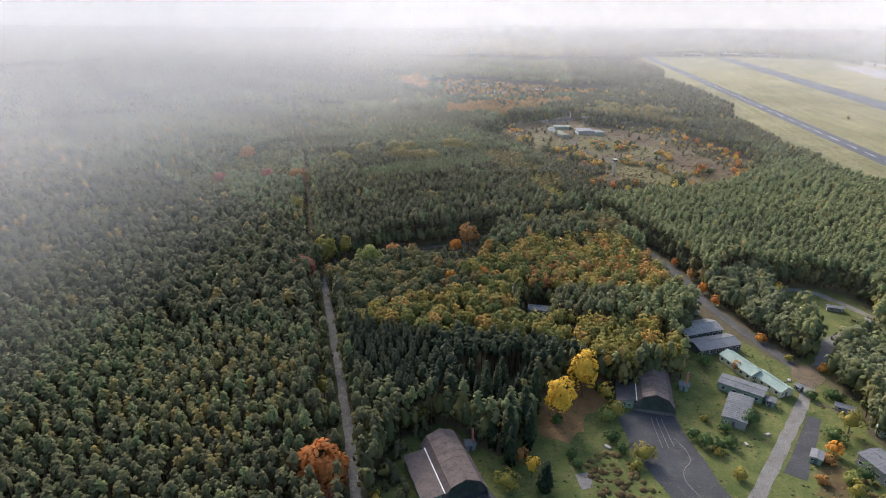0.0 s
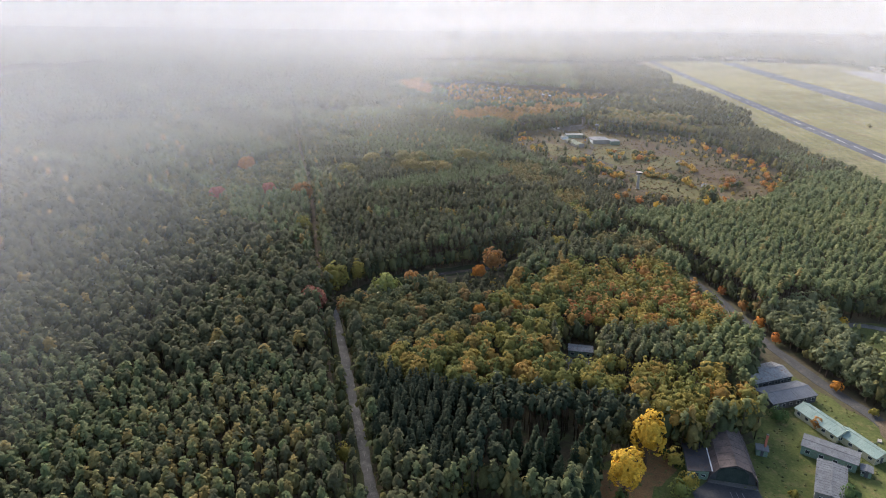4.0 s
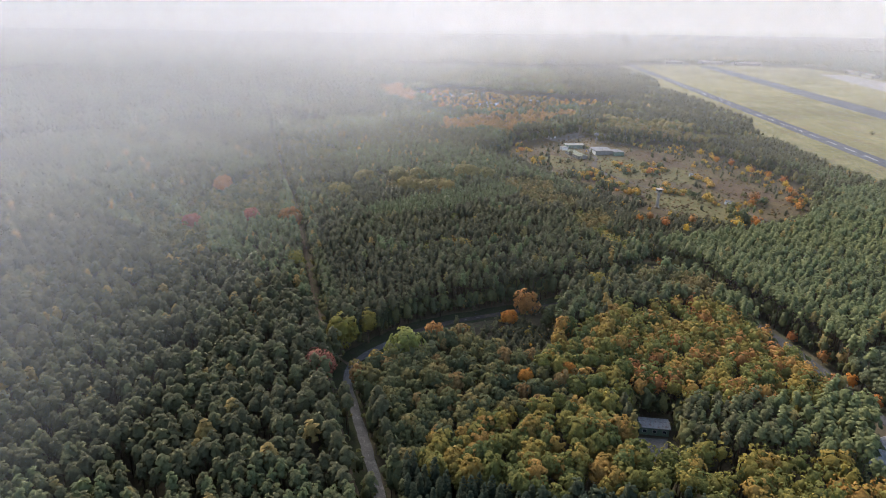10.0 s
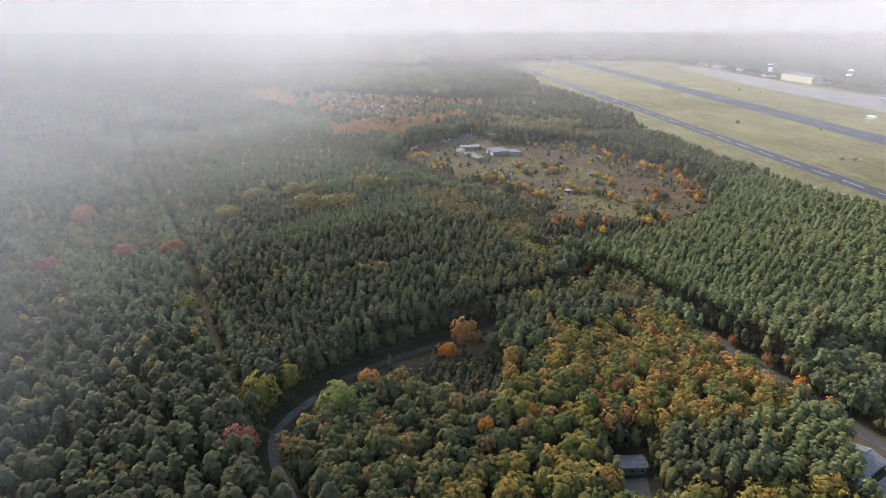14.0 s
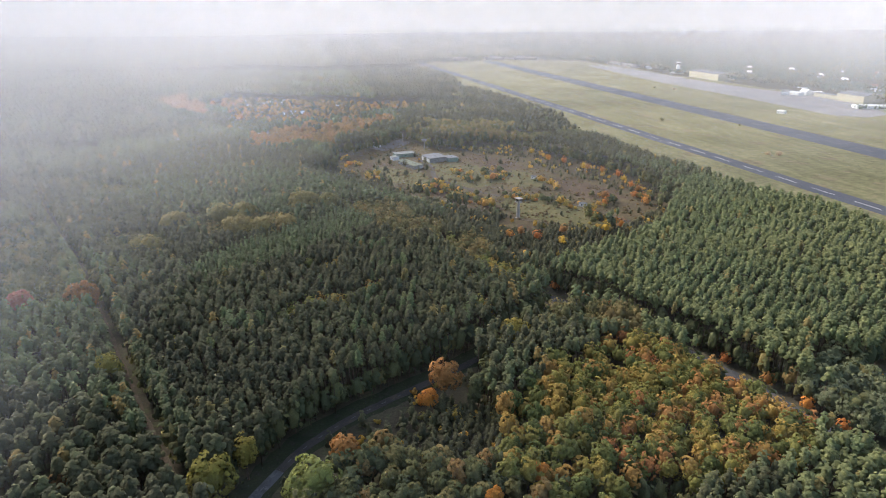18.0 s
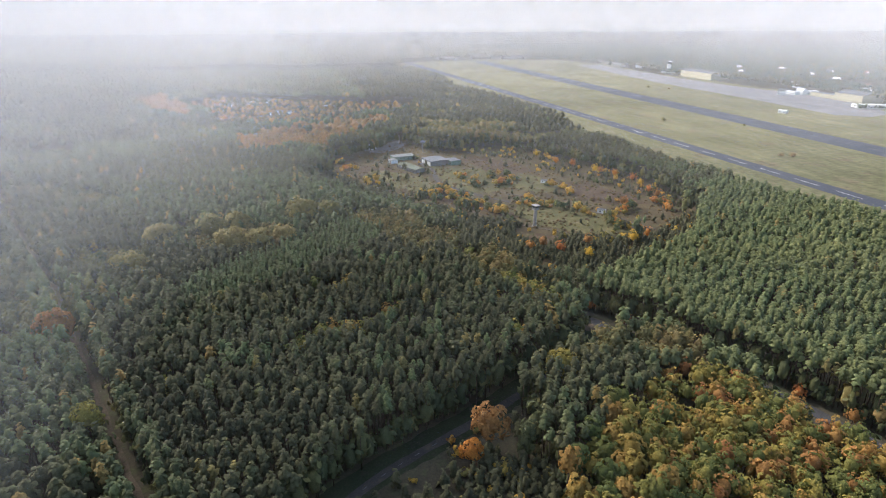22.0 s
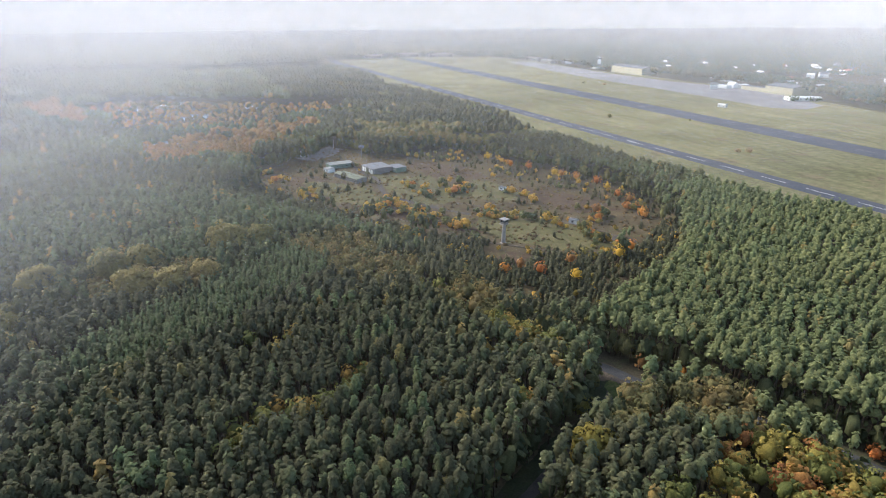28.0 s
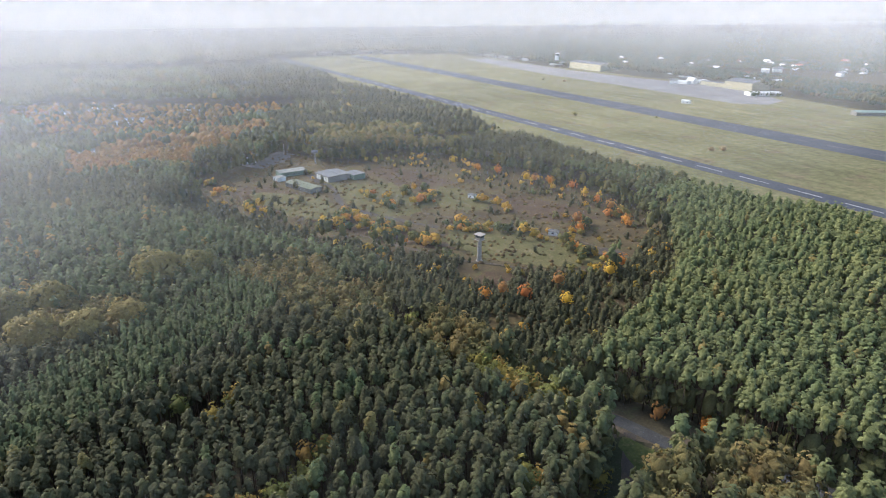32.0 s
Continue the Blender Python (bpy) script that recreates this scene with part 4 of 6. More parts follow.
# ---- more mesh helpers ----


def empty(name, m, label, category, group=""):
    ob = new(name)
    ob.matrix_basis = m
    return tagged(ob, label, category, group)


def box(x0, x1, y0, y1, z0, z1, bevel=0.0, bm=None):
    own = bm is None
    bm = bm or bmesh.new()
    made = bmesh.ops.create_cube(bm, size=1, matrix=Matrix.Translation(((x0 + x1) / 2, (y0 + y1) / 2, (z0 + z1) / 2)) @ Matrix.Diagonal((x1 - x0, y1 - y0, z1 - z0, 1)))
    if bevel and own:
        bmesh.ops.bevel(bm, geom=bm.edges[:], offset=bevel, segments=1, affect="EDGES")
    return bm


def slab(corners, thick):
    """A plate over four or more corners, thickened downwards along its normal."""
    bm = bmesh.new()
    c = [Vector(p) for p in corners]
    n = (c[1] - c[0]).cross(c[2] - c[0]).normalized()
    if n.z < 0:
        n = -n
    a = [bm.verts.new(p) for p in c]
    b = [bm.verts.new(p - n * thick) for p in c]
    bm.faces.new(a)
    bm.faces.new(b[::-1])
    for i in range(len(c)):
        j = (i + 1) % len(c)
        bm.faces.new((a[i], b[i], b[j], a[j]))
    bmesh.ops.recalc_face_normals(bm, faces=bm.faces)
    return bm


def prism(profile, y0, y1):
    """A profile in x and z, drawn out along y."""
    bm = bmesh.new()
    a = [bm.verts.new((x, y0, z)) for x, z in profile]
    b = [bm.verts.new((x, y1, z)) for x, z in profile]
    bm.faces.new(a)
    bm.faces.new(b[::-1])
    for i in range(len(profile)):
        j = (i + 1) % len(profile)
        bm.faces.new((a[i], b[i], b[j], a[j]))
    bmesh.ops.recalc_face_normals(bm, faces=bm.faces)
    return bm


def tube(r0, r1, z0, z1, sides=12, x=0.0, y=0.0):
    bm = bmesh.new()
    bmesh.ops.create_cone(bm, cap_ends=True, segments=sides, radius1=r0, radius2=r1, depth=z1 - z0, matrix=Matrix.Translation((x, y, (z0 + z1) / 2)))
    return bm


def window(parent, x, y, z, w, h, axis, out, frame_mat=None):
    """A window set in a wall: frame a little proud, glass behind."""
    t = 0.06
    bm = bmesh.new()
    for a0, a1, c0, c1 in ((-w / 2, w / 2, h - t, h), (-w / 2, w / 2, 0, t), (-w / 2, -w / 2 + t, t, h - t), (w / 2 - t, w / 2, t, h - t)):
        if axis == "x":
            box(x + a0, x + a1, y - 0.05, y + 0.05, z + c0, z + c1, bm=bm)
        else:
            box(x - 0.05, x + 0.05, y + a0, y + a1, z + c0, z + c1, bm=bm)
    f = part("window", bm, frame_mat or m_white, parent)
    e = 0.02 * out
    if axis == "x":
        part("pane", box(x - w / 2 + t, x + w / 2 - t, y - 0.02 + e, y + 0.02 + e, z + t, z + h - t), m_pane, f)
    else:
        part("pane", box(x - 0.02 + e, x + 0.02 + e, y - w / 2 + t, y + w / 2 - t, z + t, z + h - t), m_pane, f)


def house(name, x, y, yaw, length, width, eave, ridge, wall, roof, label, category, panes=5, ribs=True, door=True, gable="y", over=0.35):
    """A long low building along its own y, with a gabled or flat roof, windows along both sides, a door."""
    e = empty(name, pose(x, y, 0, 0, 0, yaw), label, category)
    hw, hl = width / 2, length / 2
    part("wall", prism([(-hw, 0), (hw, 0), (hw, eave), (0, ridge - 0.12), (-hw, eave)] if ridge > eave + 0.05 else [(-hw, 0), (hw, 0), (hw, eave), (-hw, eave)], -hl, hl), wall, e)
    k = (ridge - eave) / hw
    for s in (-1, 1):
        o = hw + over
        pl = part("roof_slope", slab([(0, -hl - over, ridge + 0.05), (s * o, -hl - over, eave - k * over + 0.05), (s * o, hl + over, eave - k * over + 0.05), (0, hl + over, ridge + 0.05)], 0.12), roof, e)
        if ribs:
            bm = bmesh.new()
            n = max(3, int(length / 1.1))
            for i in range(n + 1):
                yy = -hl - over + 0.05 + (length + 2 * over - 0.1) * i / n
                c = [(0, yy - 0.04, ridge + 0.055), (s * o, yy - 0.04, eave - k * over + 0.055), (s * o, yy + 0.04, eave - k * over + 0.055), (0, yy + 0.04, ridge + 0.055)]
                lo = [bm.verts.new(p) for p in c]
                hi = [bm.verts.new((p[0], p[1], p[2] + 0.05)) for p in c]
                bm.faces.new(hi)
                for a in range(4):
                    bm.faces.new((lo[a], lo[(a + 1) % 4], hi[(a + 1) % 4], hi[a]))
            bmesh.ops.recalc_face_normals(bm, faces=bm.faces)
            part("roof_rib", bm, roof, pl)
    part("ridge_cap", box(-0.18, 0.18, -hl - over, hl + over, ridge + 0.03, ridge + 0.13), roof, e)
    for s in (-1, 1):
        for i in range(panes):
            window(e, s * (hw + 0.01), -hl + length * (i + 0.5) / panes, min(1.0, eave * 0.35), min(1.3, length / panes * 0.5), min(1.1, eave * 0.42), "y", s)
    if door:
        d = part("door", box(-0.5, 0.5, -hl - 0.06, -hl + 0.04, 0, 2.0), m_wall_dark, e)
        part("handle", box(0.34, 0.42, -hl - 0.12, -hl - 0.06, 0.98, 1.04), m_roof_slate, d)
        window(e, -width * 0.3, -hl - 0.01, 1.0, 0.9, 0.9, "x", -1)
        window(e, width * 0.3, hl + 0.01, 1.0, 0.9, 0.9, "x", 1)
    return e


def shelter(x, y, yaw, length, roof, annex_roof, label):
    """Old aircraft shelter: angular vaulted roof, recessed front with sliding doors, a lean-to along one side."""
    e = empty("aircraft_shelter", pose(x, y, 0, 0, 0, yaw), label, "shelter")
    prof = [(-6.9, 0), (-6.3, 2.7), (-4.2, 5.6), (0, 7.2), (4.2, 5.6), (6.3, 2.7), (6.9, 0)]
    n = 7
    for (ax, az), (bx, bz) in zip(prof, prof[1:]):
        for i in range(n):
            y0, y1 = length * i / n + 0.03, length * (i + 1) / n - 0.03
            part("roof_panel", slab([(ax, y0, az), (bx, y0, bz), (bx, y1, bz), (ax, y1, az)], 0.18), roof, e)
    for bx, bz in prof[1:-1]:
        part("seam_strip", box(bx - 0.13, bx + 0.13, -0.02, length + 0.02, bz - 0.08, bz + 0.06), roof, e)
    for i in range(1, n):
        bm = bmesh.new()
        for (ax, az), (bx, bz) in zip(prof, prof[1:]):
            a, b = Vector((ax, length * i / n, az)), Vector((bx, length * i / n, bz))
            box(-0.04, 0.04, -0.05, 0.05, 0, (b - a).length, bm=bm)
            m = Matrix.Translation(a) @ (b - a).to_track_quat("Z", "Y").to_matrix().to_4x4()
            bmesh.ops.transform(bm, matrix=m, verts=bm.verts[-8:])
        part("rib", bm, m_roof_dark, e)
    inner = [(px * 0.96, pz * 0.965) for px, pz in prof]
    part("back_wall", prism(inner, length - 0.4, length - 0.1), m_wall_grey, e)
    part("front_wall", prism(inner, 1.6, 1.9), m_wall_dark, e)
    for s in (-1, 1):
        d = part("sliding_door", prism([(s * 0.03, 0.05), (s * 4.4, 0.05), (s * 4.1, 3.6), (s * 2.6, 4.7), (s * 0.03, 5.2)], 1.40, 1.56), m_door, e, "dark green sliding door")
        for k in (1.1, 2.2, 3.3):
            part("door_rib", box(s * k - 0.06, s * k + 0.06, 1.32, 1.40, 0.1, 3.8), m_door, d)
    part("sill", box(-6.8, 6.8, -0.6, 1.4, -0.1, 0.06), m_concrete, e, "grey concrete door sill")
    # lean-to
    ay0, ay1 = 0.8, length - 3.5
    an = part("annex", prism([(-12.0, 0), (-6.6, 0), (-6.6, 3.4), (-12.0, 2.6)], ay0, ay1), m_wall_green, e, "green walled lean-to")
    part("annex_roof", slab([(-12.5, ay0 - 0.4, 2.68), (-5.9, ay0 - 0.4, 3.75), (-5.9, ay1 + 0.3, 3.75), (-12.5, ay1 + 0.3, 2.68)], 0.16), annex_roof, an)
    part("gutter", box(-6.05, -5.75, ay0 - 0.4, ay1 + 0.3, 3.72, 3.9), m_white, an, "pale gutter strip")
    part("annex_door", box(-10.5, -9.3, ay0 - 0.06, ay0 + 0.03, 0, 2.1), m_wall_dark, an)
    window(e, -8.0, ay0 - 0.01, 1.0, 1.2, 0.9, "x", -1)
    return e


def boiler_hut(x, y, yaw, wall, label, tall=5.6):
    e = empty("boiler_hut", pose(x, y, 0, 0, 0, yaw), label, "hut", "boiler huts")
    part("wall", box(-1.6, 1.6, -1.3, 1.3, 0, 2.2, 0.03), wall, e)
    part("roof", slab([(-1.85, -1.55, 2.25), (1.85, -1.55, 2.25), (1.85, 1.55, 2.45), (-1.85, 1.55, 2.45)], 0.14), m_roof_grey, e)
    part("door", box(-0.4, 0.4, -1.36, -1.28, 0, 1.9), m_wall_dark, e)
    c = part("chimney", box(0.55, 1.15, 0.35, 0.95, 0, tall + 1.2), m_brick, e, "red brick chimney")
    part("chimney_cap", box(0.48, 1.22, 0.28, 1.02, tall + 1.15, tall + 1.3), m_concrete, c)
    return e


# ---- yard: shelters, barracks, huts ----
shelter(-14.8, 131.6, 27.6, 23.0, m_roof_brown, m_roof_brown, "brown vaulted aircraft shelter with a lean-to, closed")
shelter(42.4, 180.6, -4.0, 21.0, m_roof_brown, m_roof_dark, "brown vaulted aircraft shelter facing an asphalt apron")
boiler_hut(-16.2, 153.0, 15, m_wall_grey, "grey boiler hut with a red chimney")
boiler_hut(54.8, 196.5, -12, m_wall_green, "green boiler hut with a red brick chimney")
boiler_hut(70.0, 256.0, 20, m_wall_green, "green boiler hut at the forest edge")
house("barrack", 68.2, 239.6, -63.0, 17.0, 9.6, 3.0, 4.3, m_wall_dark, m_roof_patch, "long dark barrack with a stained grey roof", "barrack", 6)
house("barrack", 71.8, 227.8, -64.5, 18.5, 8.8, 3.0, 4.1, m_wall_dark, m_roof_slate, "long dark barrack with a slate-grey roof", "barrack", 6)
house("green_roofed_barrack", 78.6, 213.6, 28.5, 15.5, 6.4, 2.8, 4.2, m_wall_cream, m_roof_green, "cream barrack with a pale green gabled roof", "barrack", 5)
house("green_roofed_barrack", 86.0, 203.4, 28.5, 13.0, 5.6, 2.6, 3.8, m_wall_cream, m_roof_green, "smaller cream barrack with a pale green roof", "barrack", 4)
house("flat_barrack", 74.6, 198.0, 62.0, 14.5, 6.6, 3.2, 3.5, m_wall_green, m_roof_grey, "green walled barrack with a flat grey roof", "barrack", 4, door=False)
house("flat_barrack", 69.4, 184.2, -23.0, 15.5, 7.2, 3.1, 3.4, m_wall_grey, m_roof_grey, "grey barrack wing with a flat roof", "barrack", 4)
house("hut", 82.2, 191.8, -23, 3.0, 2.6, 2.2, 2.4, m_wall_green, m_roof_grey, "small green hut beside the flat barrack", "hut", 1, False)
house("hut", 95.0, 202.6, 30, 2.2, 2.0, 2.0, 2.3, m_wall_grey, m_roof_grey, "tiny grey guard hut by the concrete road", "hut", 1, False)
house("hut", 105.8, 192.3, 65, 5.6, 2.2, 1.9, 2.4, m_wall_grey, m_roof_slate, "low grey-roofed hut in the grass", "hut", 2, False)
house("hut", 86.8, 164.6, -28, 4.2, 3.0, 2.3, 2.6, m_wall_green, m_roof_slate, "small hut with a slate-grey roof", "hut", 1, False)
house("long_shed", 105.0, 158.8, 24, 17.0, 8.0, 4.0, 4.6, m_wall_grey, m_roof_grey, "long shed with a weathered grey roof", "shed", 6)
house("forest_shed", 3.0, 246.4, 88.0, 9.0, 4.8, 3.0, 3.6, m_wall_green, m_roof_patch, "green shed with a rust-stained roof among trees", "shed", 3)
house("loop_hut", 133.5, 271.0, 80, 6.5, 2.4, 2.0, 2.3, m_wall_grey, m_roof_slate, "low concrete hut on the grass loop", "hut", 2, False)
house("green_hut", 112.5, 181.0, 10, 3.5, 3.0, 2.3, 2.7, m_wall_green, m_roof_green, "small pale green hut by the trees", "hut", 1, False)

sheet("shelter_apron", [(30.5, 176), (35, 181), (49, 179.5), (52, 165), (56, 150), (64, 128), (74, 100), (58, 100), (50, 128), (41, 143), (33, 160)], 0.07, m_tarmac, "dark asphalt apron before the shelter", "apron", 4, 0.3)
sheet("asphalt_strip", [(93, 188), (96.5, 186), (81, 155), (75.5, 157.5)], 0.07, m_tarmac, "dark asphalt parking strip beside the road", "pavement", 4, 0.25)
sheet("shelter_apron_west", [(-22, 131), (-9, 137.5), (2, 118), (4, 100), (-12, 100)], 0.07, m_tarmac, "dark asphalt apron before the western shelter", "apron", 4, 0.3)
sheet("shed_yard", [(-4, 231), (4, 232), (7, 243), (-3, 242)], 0.05, m_concrete, "pale concrete yard before the forest shed", "pavement", 3, 0.3)
sheet("leaf_litter", [(4, 164), (5, 180), (10, 186), (13, 192), (20, 197), (27, 192), (27, 182), (20, 176), (19, 168), (13, 161)], 0.05, m_litter, "brown leaf litter under the yellow trees", "ground", 3, 1.2)
sheet("shed_right_apron", [(101, 153), (112, 157), (118, 140), (106, 136)], 0.07, m_tarmac, "dark asphalt before the long shed", "apron", 4, 0.3)
ribbon("loop_road", smooth_line([(101, 210), (106.5, 218), (113, 229), (121.5, 243), (132, 251.5), (142, 259), (146, 268), (141, 277), (132, 288), (122, 291), (113, 288)]), 4.0, 0.08, m_concrete, "pale gravel loop road", "road", 0.6)
ribbon("sandy_branch", smooth_line([(104, 212), (97, 224), (92, 234), (86, 246), (81, 258)]), 2.2, 0.055, m_dirt, "sandy strip along the road", "track", 0.5)
sheet("junction_sand", [(26, 372), (31, 370), (40, 359), (50, 352), (52, 356), (40, 367), (36, 378), (30, 390), (26, 386)], 0.05, m_dirt, "sandy road junction", "ground", 3, 0.6)
for k, pts in enumerate(([(41.0, 178), (41.6, 170), (42.4, 163)], [(42.6, 178), (43.4, 170), (44.2, 163)], [(44.2, 178), (45.0, 171), (46.0, 164)], [(46.6, 168), (49.2, 163), (49.6, 158), (47.0, 154), (46.6, 149), (49.5, 143), (55, 132)])):
    ribbon("apron_line", smooth_line(pts, 1.5), 0.16, 0.09, m_apron, "", "", 0.03, 0.02, parent=bpy.data.objects["shelter_apron"])

# ---- airfield marks ----
taxi, rway = bpy.data.objects["taxiway"], bpy.data.objects["runway"]
for i in range(34):
    for strip, x0, y0, lean, length, wide, step, paint in ((taxi, 300, 520, 0.036, 22.0, 0.2, 36.3, m_white), (rway, 458, 640, 0.012, 20.0, 0.3, 36.8, m_apron)):
        yc = 176 + step * i
        bm = box(-wide, wide, -length / 2, length / 2, 0.0, 0.02)
        bmesh.ops.transform(bm, matrix=pose(x0 - lean * (yc - y0), yc, 0.08, 0, 0, math.degrees(math.atan(lean))), verts=bm.verts)
        part("dash", bm, paint, strip)
sheet("apron", [(640, 1580), (604, 1200), (606, 946), (598, 800), (632, 776), (680, 790), (715, 850), (738, 960), (704, 1100), (692, 1250), (700, 1330), (700, 1560)], 0.06, m_apron, "pale pinkish concrete airfield apron", "apron", 30, 2)
house("airfield_hangar", 742, 1242, 2, 88, 38, 12, 15, m_wall_cream, m_roof_grey, "large cream hangar at the far apron", "hangar", 12, False)
house("airfield_hangar", 744, 897, 2, 46, 40, 11, 14.5, m_wall_cream, m_roof_grey, "cream hangar with white doors", "hangar", 12, False)
house("airfield_canopy", 702, 838, 67, 44, 16, 4.5, 5.2, m_wall_white, m_white, "white flat-roofed canopy hall", "hall", 6, False)
house("long_hall", 668, 668, 60, 52, 12, 4, 5.5, m_wall_grey, m_roof_green, "long low hall with a pale green roof", "hall", 9, False)
house("airfield_office", 735, 945, 2, 44, 14, 6, 6.4, m_wall_cream, m_roof_slate, "cream flat-roofed office beside the hangar", "office", 8, False)

e = empty("control_tower", pose(738, 1350, 0), "white control tower beside the far hangar", "tower")
part("shaft", tube(4.2, 3.6, 0, 19, 10), m_wall_white, e)
part("cab", tube(3.8, 5.0, 19, 22.5, 10), m_pane, e, "glazed cab")
part("roof", tube(5.4, 5.0, 22.5, 23.5, 10), m_white, e)
part("base", box(-12, 10, -8, 8, 0, 5), m_wall_white, e)

# white and red roofed houses of the suburb
rnd = random.Random(5)
for i, (hx, hy) in enumerate(HOMES):
    if i in (0, 1, 2, 4, 6, 21, 22, 23):
        house("white_hall", hx, hy, rnd.choice((4, 8, 82, 88)), rnd.uniform(20, 30), 11, 4.5, 5.2, m_wall_white, rnd.choice((m_white, m_roof_pale)), "low white hall behind the airfield apron", "hall", 5, False, False)
        continue
    big = rnd.uniform(6.5, 11)
    house("suburb_house", hx, hy, rnd.uniform(-40, 60), big * 1.4, big * 0.9, 6.0, 6.0 + big * 0.35, m_wall_white, rnd.choice((m_roof_grey, m_white, m_roof_slate, m_roof_pale, m_white, m_roof_red)), "white walled suburb house among autumn trees", "house", 4, False, False)
for hx, hy, yw, ll in ((-93, 1080, 70, 40), (-104, 1048, 75, 30), (-67, 970, 70, 22), (-78, 956, 72, 18), (-8, 1026, 60, 24), (-141, 1044, 80, 26), (-67, 857, 70, 26), (-93, 819, 65, 44)):
    house("allotment_hall", hx, hy, yw, ll, 8, 3, 3.8, m_wall_white, m_roof_pale, "low pale hall among orange autumn trees", "hall", 5, False, False)
for hx, hy, yw, ll in ((722, 1585, 5, 50), (718, 1515, 0, 44), (756, 1478, 10, 36), (560, 1790, 80, 60), (480, 1815, 85, 50), (380, 1800, 80, 40)):
    house("far_hall", hx, hy, yw, ll, 16, 6, 8, m_wall_grey, m_roof_pale, "long pale hall at the far end of the airfield", "hall", 8, False, False)
e = house("field_cabin", 547, 828, 20, 10, 6, 3.5, 4.2, m_wall_white, m_white, "small white cabin on the airfield", "cabin", 2, False)

# ---- forest clearing: watchtower, halls, bunkers ----
e = empty("watchtower", pose(58, 496.5, 0, 0, 0, 20), "pale concrete watchtower with a square cabin", "tower")
part("shaft", tube(1.15, 0.85, 0, 10.6, 14), m_pale, e)
part("footing", tube(1.7, 1.5, 0, 0.4, 14), m_pale, e)
c = part("cabin", box(-1.45, 1.45, -1.45, 1.45, 10.6, 11.6, 0.05), m_wall_grey, e)
for sx, sy in ((-1, -1), (-1, 1), (1, -1), (1, 1)):
    part("corner_post", box(sx * 1.4 - 0.09, sx * 1.4 + 0.09, sy * 1.4 - 0.09, sy * 1.4 + 0.09, 11.6, 12.9), m_wall_grey, c)
part("glazing", box(-1.36, 1.36, -1.36, 1.36, 11.6, 12.88), m_pane, c)
part("roof", slab([(-2.0, -2.0, 13.1), (2.0, -2.0, 13.1), (2.0, 2.0, 13.2), (-2.0, 2.0, 13.2)], 0.25), m_pale, e)
part("platform", box(-1.8, 1.8, -1.8, 1.8, 10.4, 10.6), m_pale, e)

e = house("garage_hall", 43, 668, 13.5, 17, 17, 3.9, 4.3, m_wall_grey, m_roof_slate, "garage hall with white doors in the clearing", "hall", 0, False, False)
for i in range(5):
    part("garage_door", box(-8.62, -8.5, -7.6 + 3.1 * i, -5.4 + 3.1 * i, 0, 3.2), m_white, e, "white garage door")
house("green_roofed_hall", 18, 651, 22.5, 26, 9, 3.0, 3.7, m_wall_grey, m_roof_hall, "low hall with a faded olive roof", "hall", 6, True, False)
house("annex_hall", 20, 690, 98, 19, 9, 3.3, 3.6, m_wall_green, m_roof_pale, "green walled annex hall", "hall", 5, False, False)
house("annex_hall", 9, 678, 20, 6, 6, 2.8, 3.0, m_wall_white, m_roof_pale, "small pale annex beside the green halls", "hall", 2, False, False)
house("side_hall", 57, 663, 13.5, 11, 9, 3.6, 3.9, m_wall_green, m_roof_slate, "flat green side hall", "hall", 4, False, False)
house("white_pavilion", 0, 739, 30, 10, 6, 2.8, 3.1, m_wall_white, m_white, "white pavilion on the concrete yard", "pavilion", 3, False, False)
e = empty("signal_mast", pose(31, 757, 0), "slim pale mast beside the concrete yard", "mast")
part("pole", tube(0.4, 0.3, 0, 8, 10), m_pale, e)
part("base_plate", tube(1.0, 1.0, 0, 0.3, 10), m_pale, e)
e = empty("tank_tower", pose(44, 714.7, 0), "grey tank on a slender stem behind the halls", "tower")
part("stem", tube(0.4, 0.35, 0, 8, 10), m_wall_grey, e)
part("tank", tube(2.2, 2.6, 8, 9.6, 12), m_wall_grey, e)
part("tank_lid", tube(2.7, 0.4, 9.6, 10.4, 12), m_roof_slate, e)
sheet("clearing_yard", [(-8, 736), (4, 748), (30, 768), (38, 752), (24, 732), (8, 716), (0, 722)], 0.06, m_concrete, "grey concrete yard behind the halls", "pavement", 8, 1)
ribbon("clearing_path", smooth_line([(30, 684), (32, 662), (35, 645), (31, 622), (30, 606), (35, 590), (46, 570), (62, 546)]), 4.0, 0.11, m_asphalt, "cracked grey path through the clearing", "path", 0.6)
ribbon("clearing_track", smooth_line([(20, 556), (36, 524), (48, 504), (62, 490), (82, 471), (104, 463)]), 2.2, 0.1, m_dirt, "sandy track along the clearing's edge", "track", 0.6)
ribbon("clearing_track", smooth_line([(62, 574), (80, 552), (98, 526), (114, 500), (120, 482)]), 2.4, 0.105, m_dirt, "sandy track across the clearing", "track", 0.7)
sheet("clearing_pad", [(112, 482), (121, 484), (126, 474), (117, 468)], 0.12, m_asphalt, "grey asphalt pad in the clearing", "pavement", 3, 0.5)
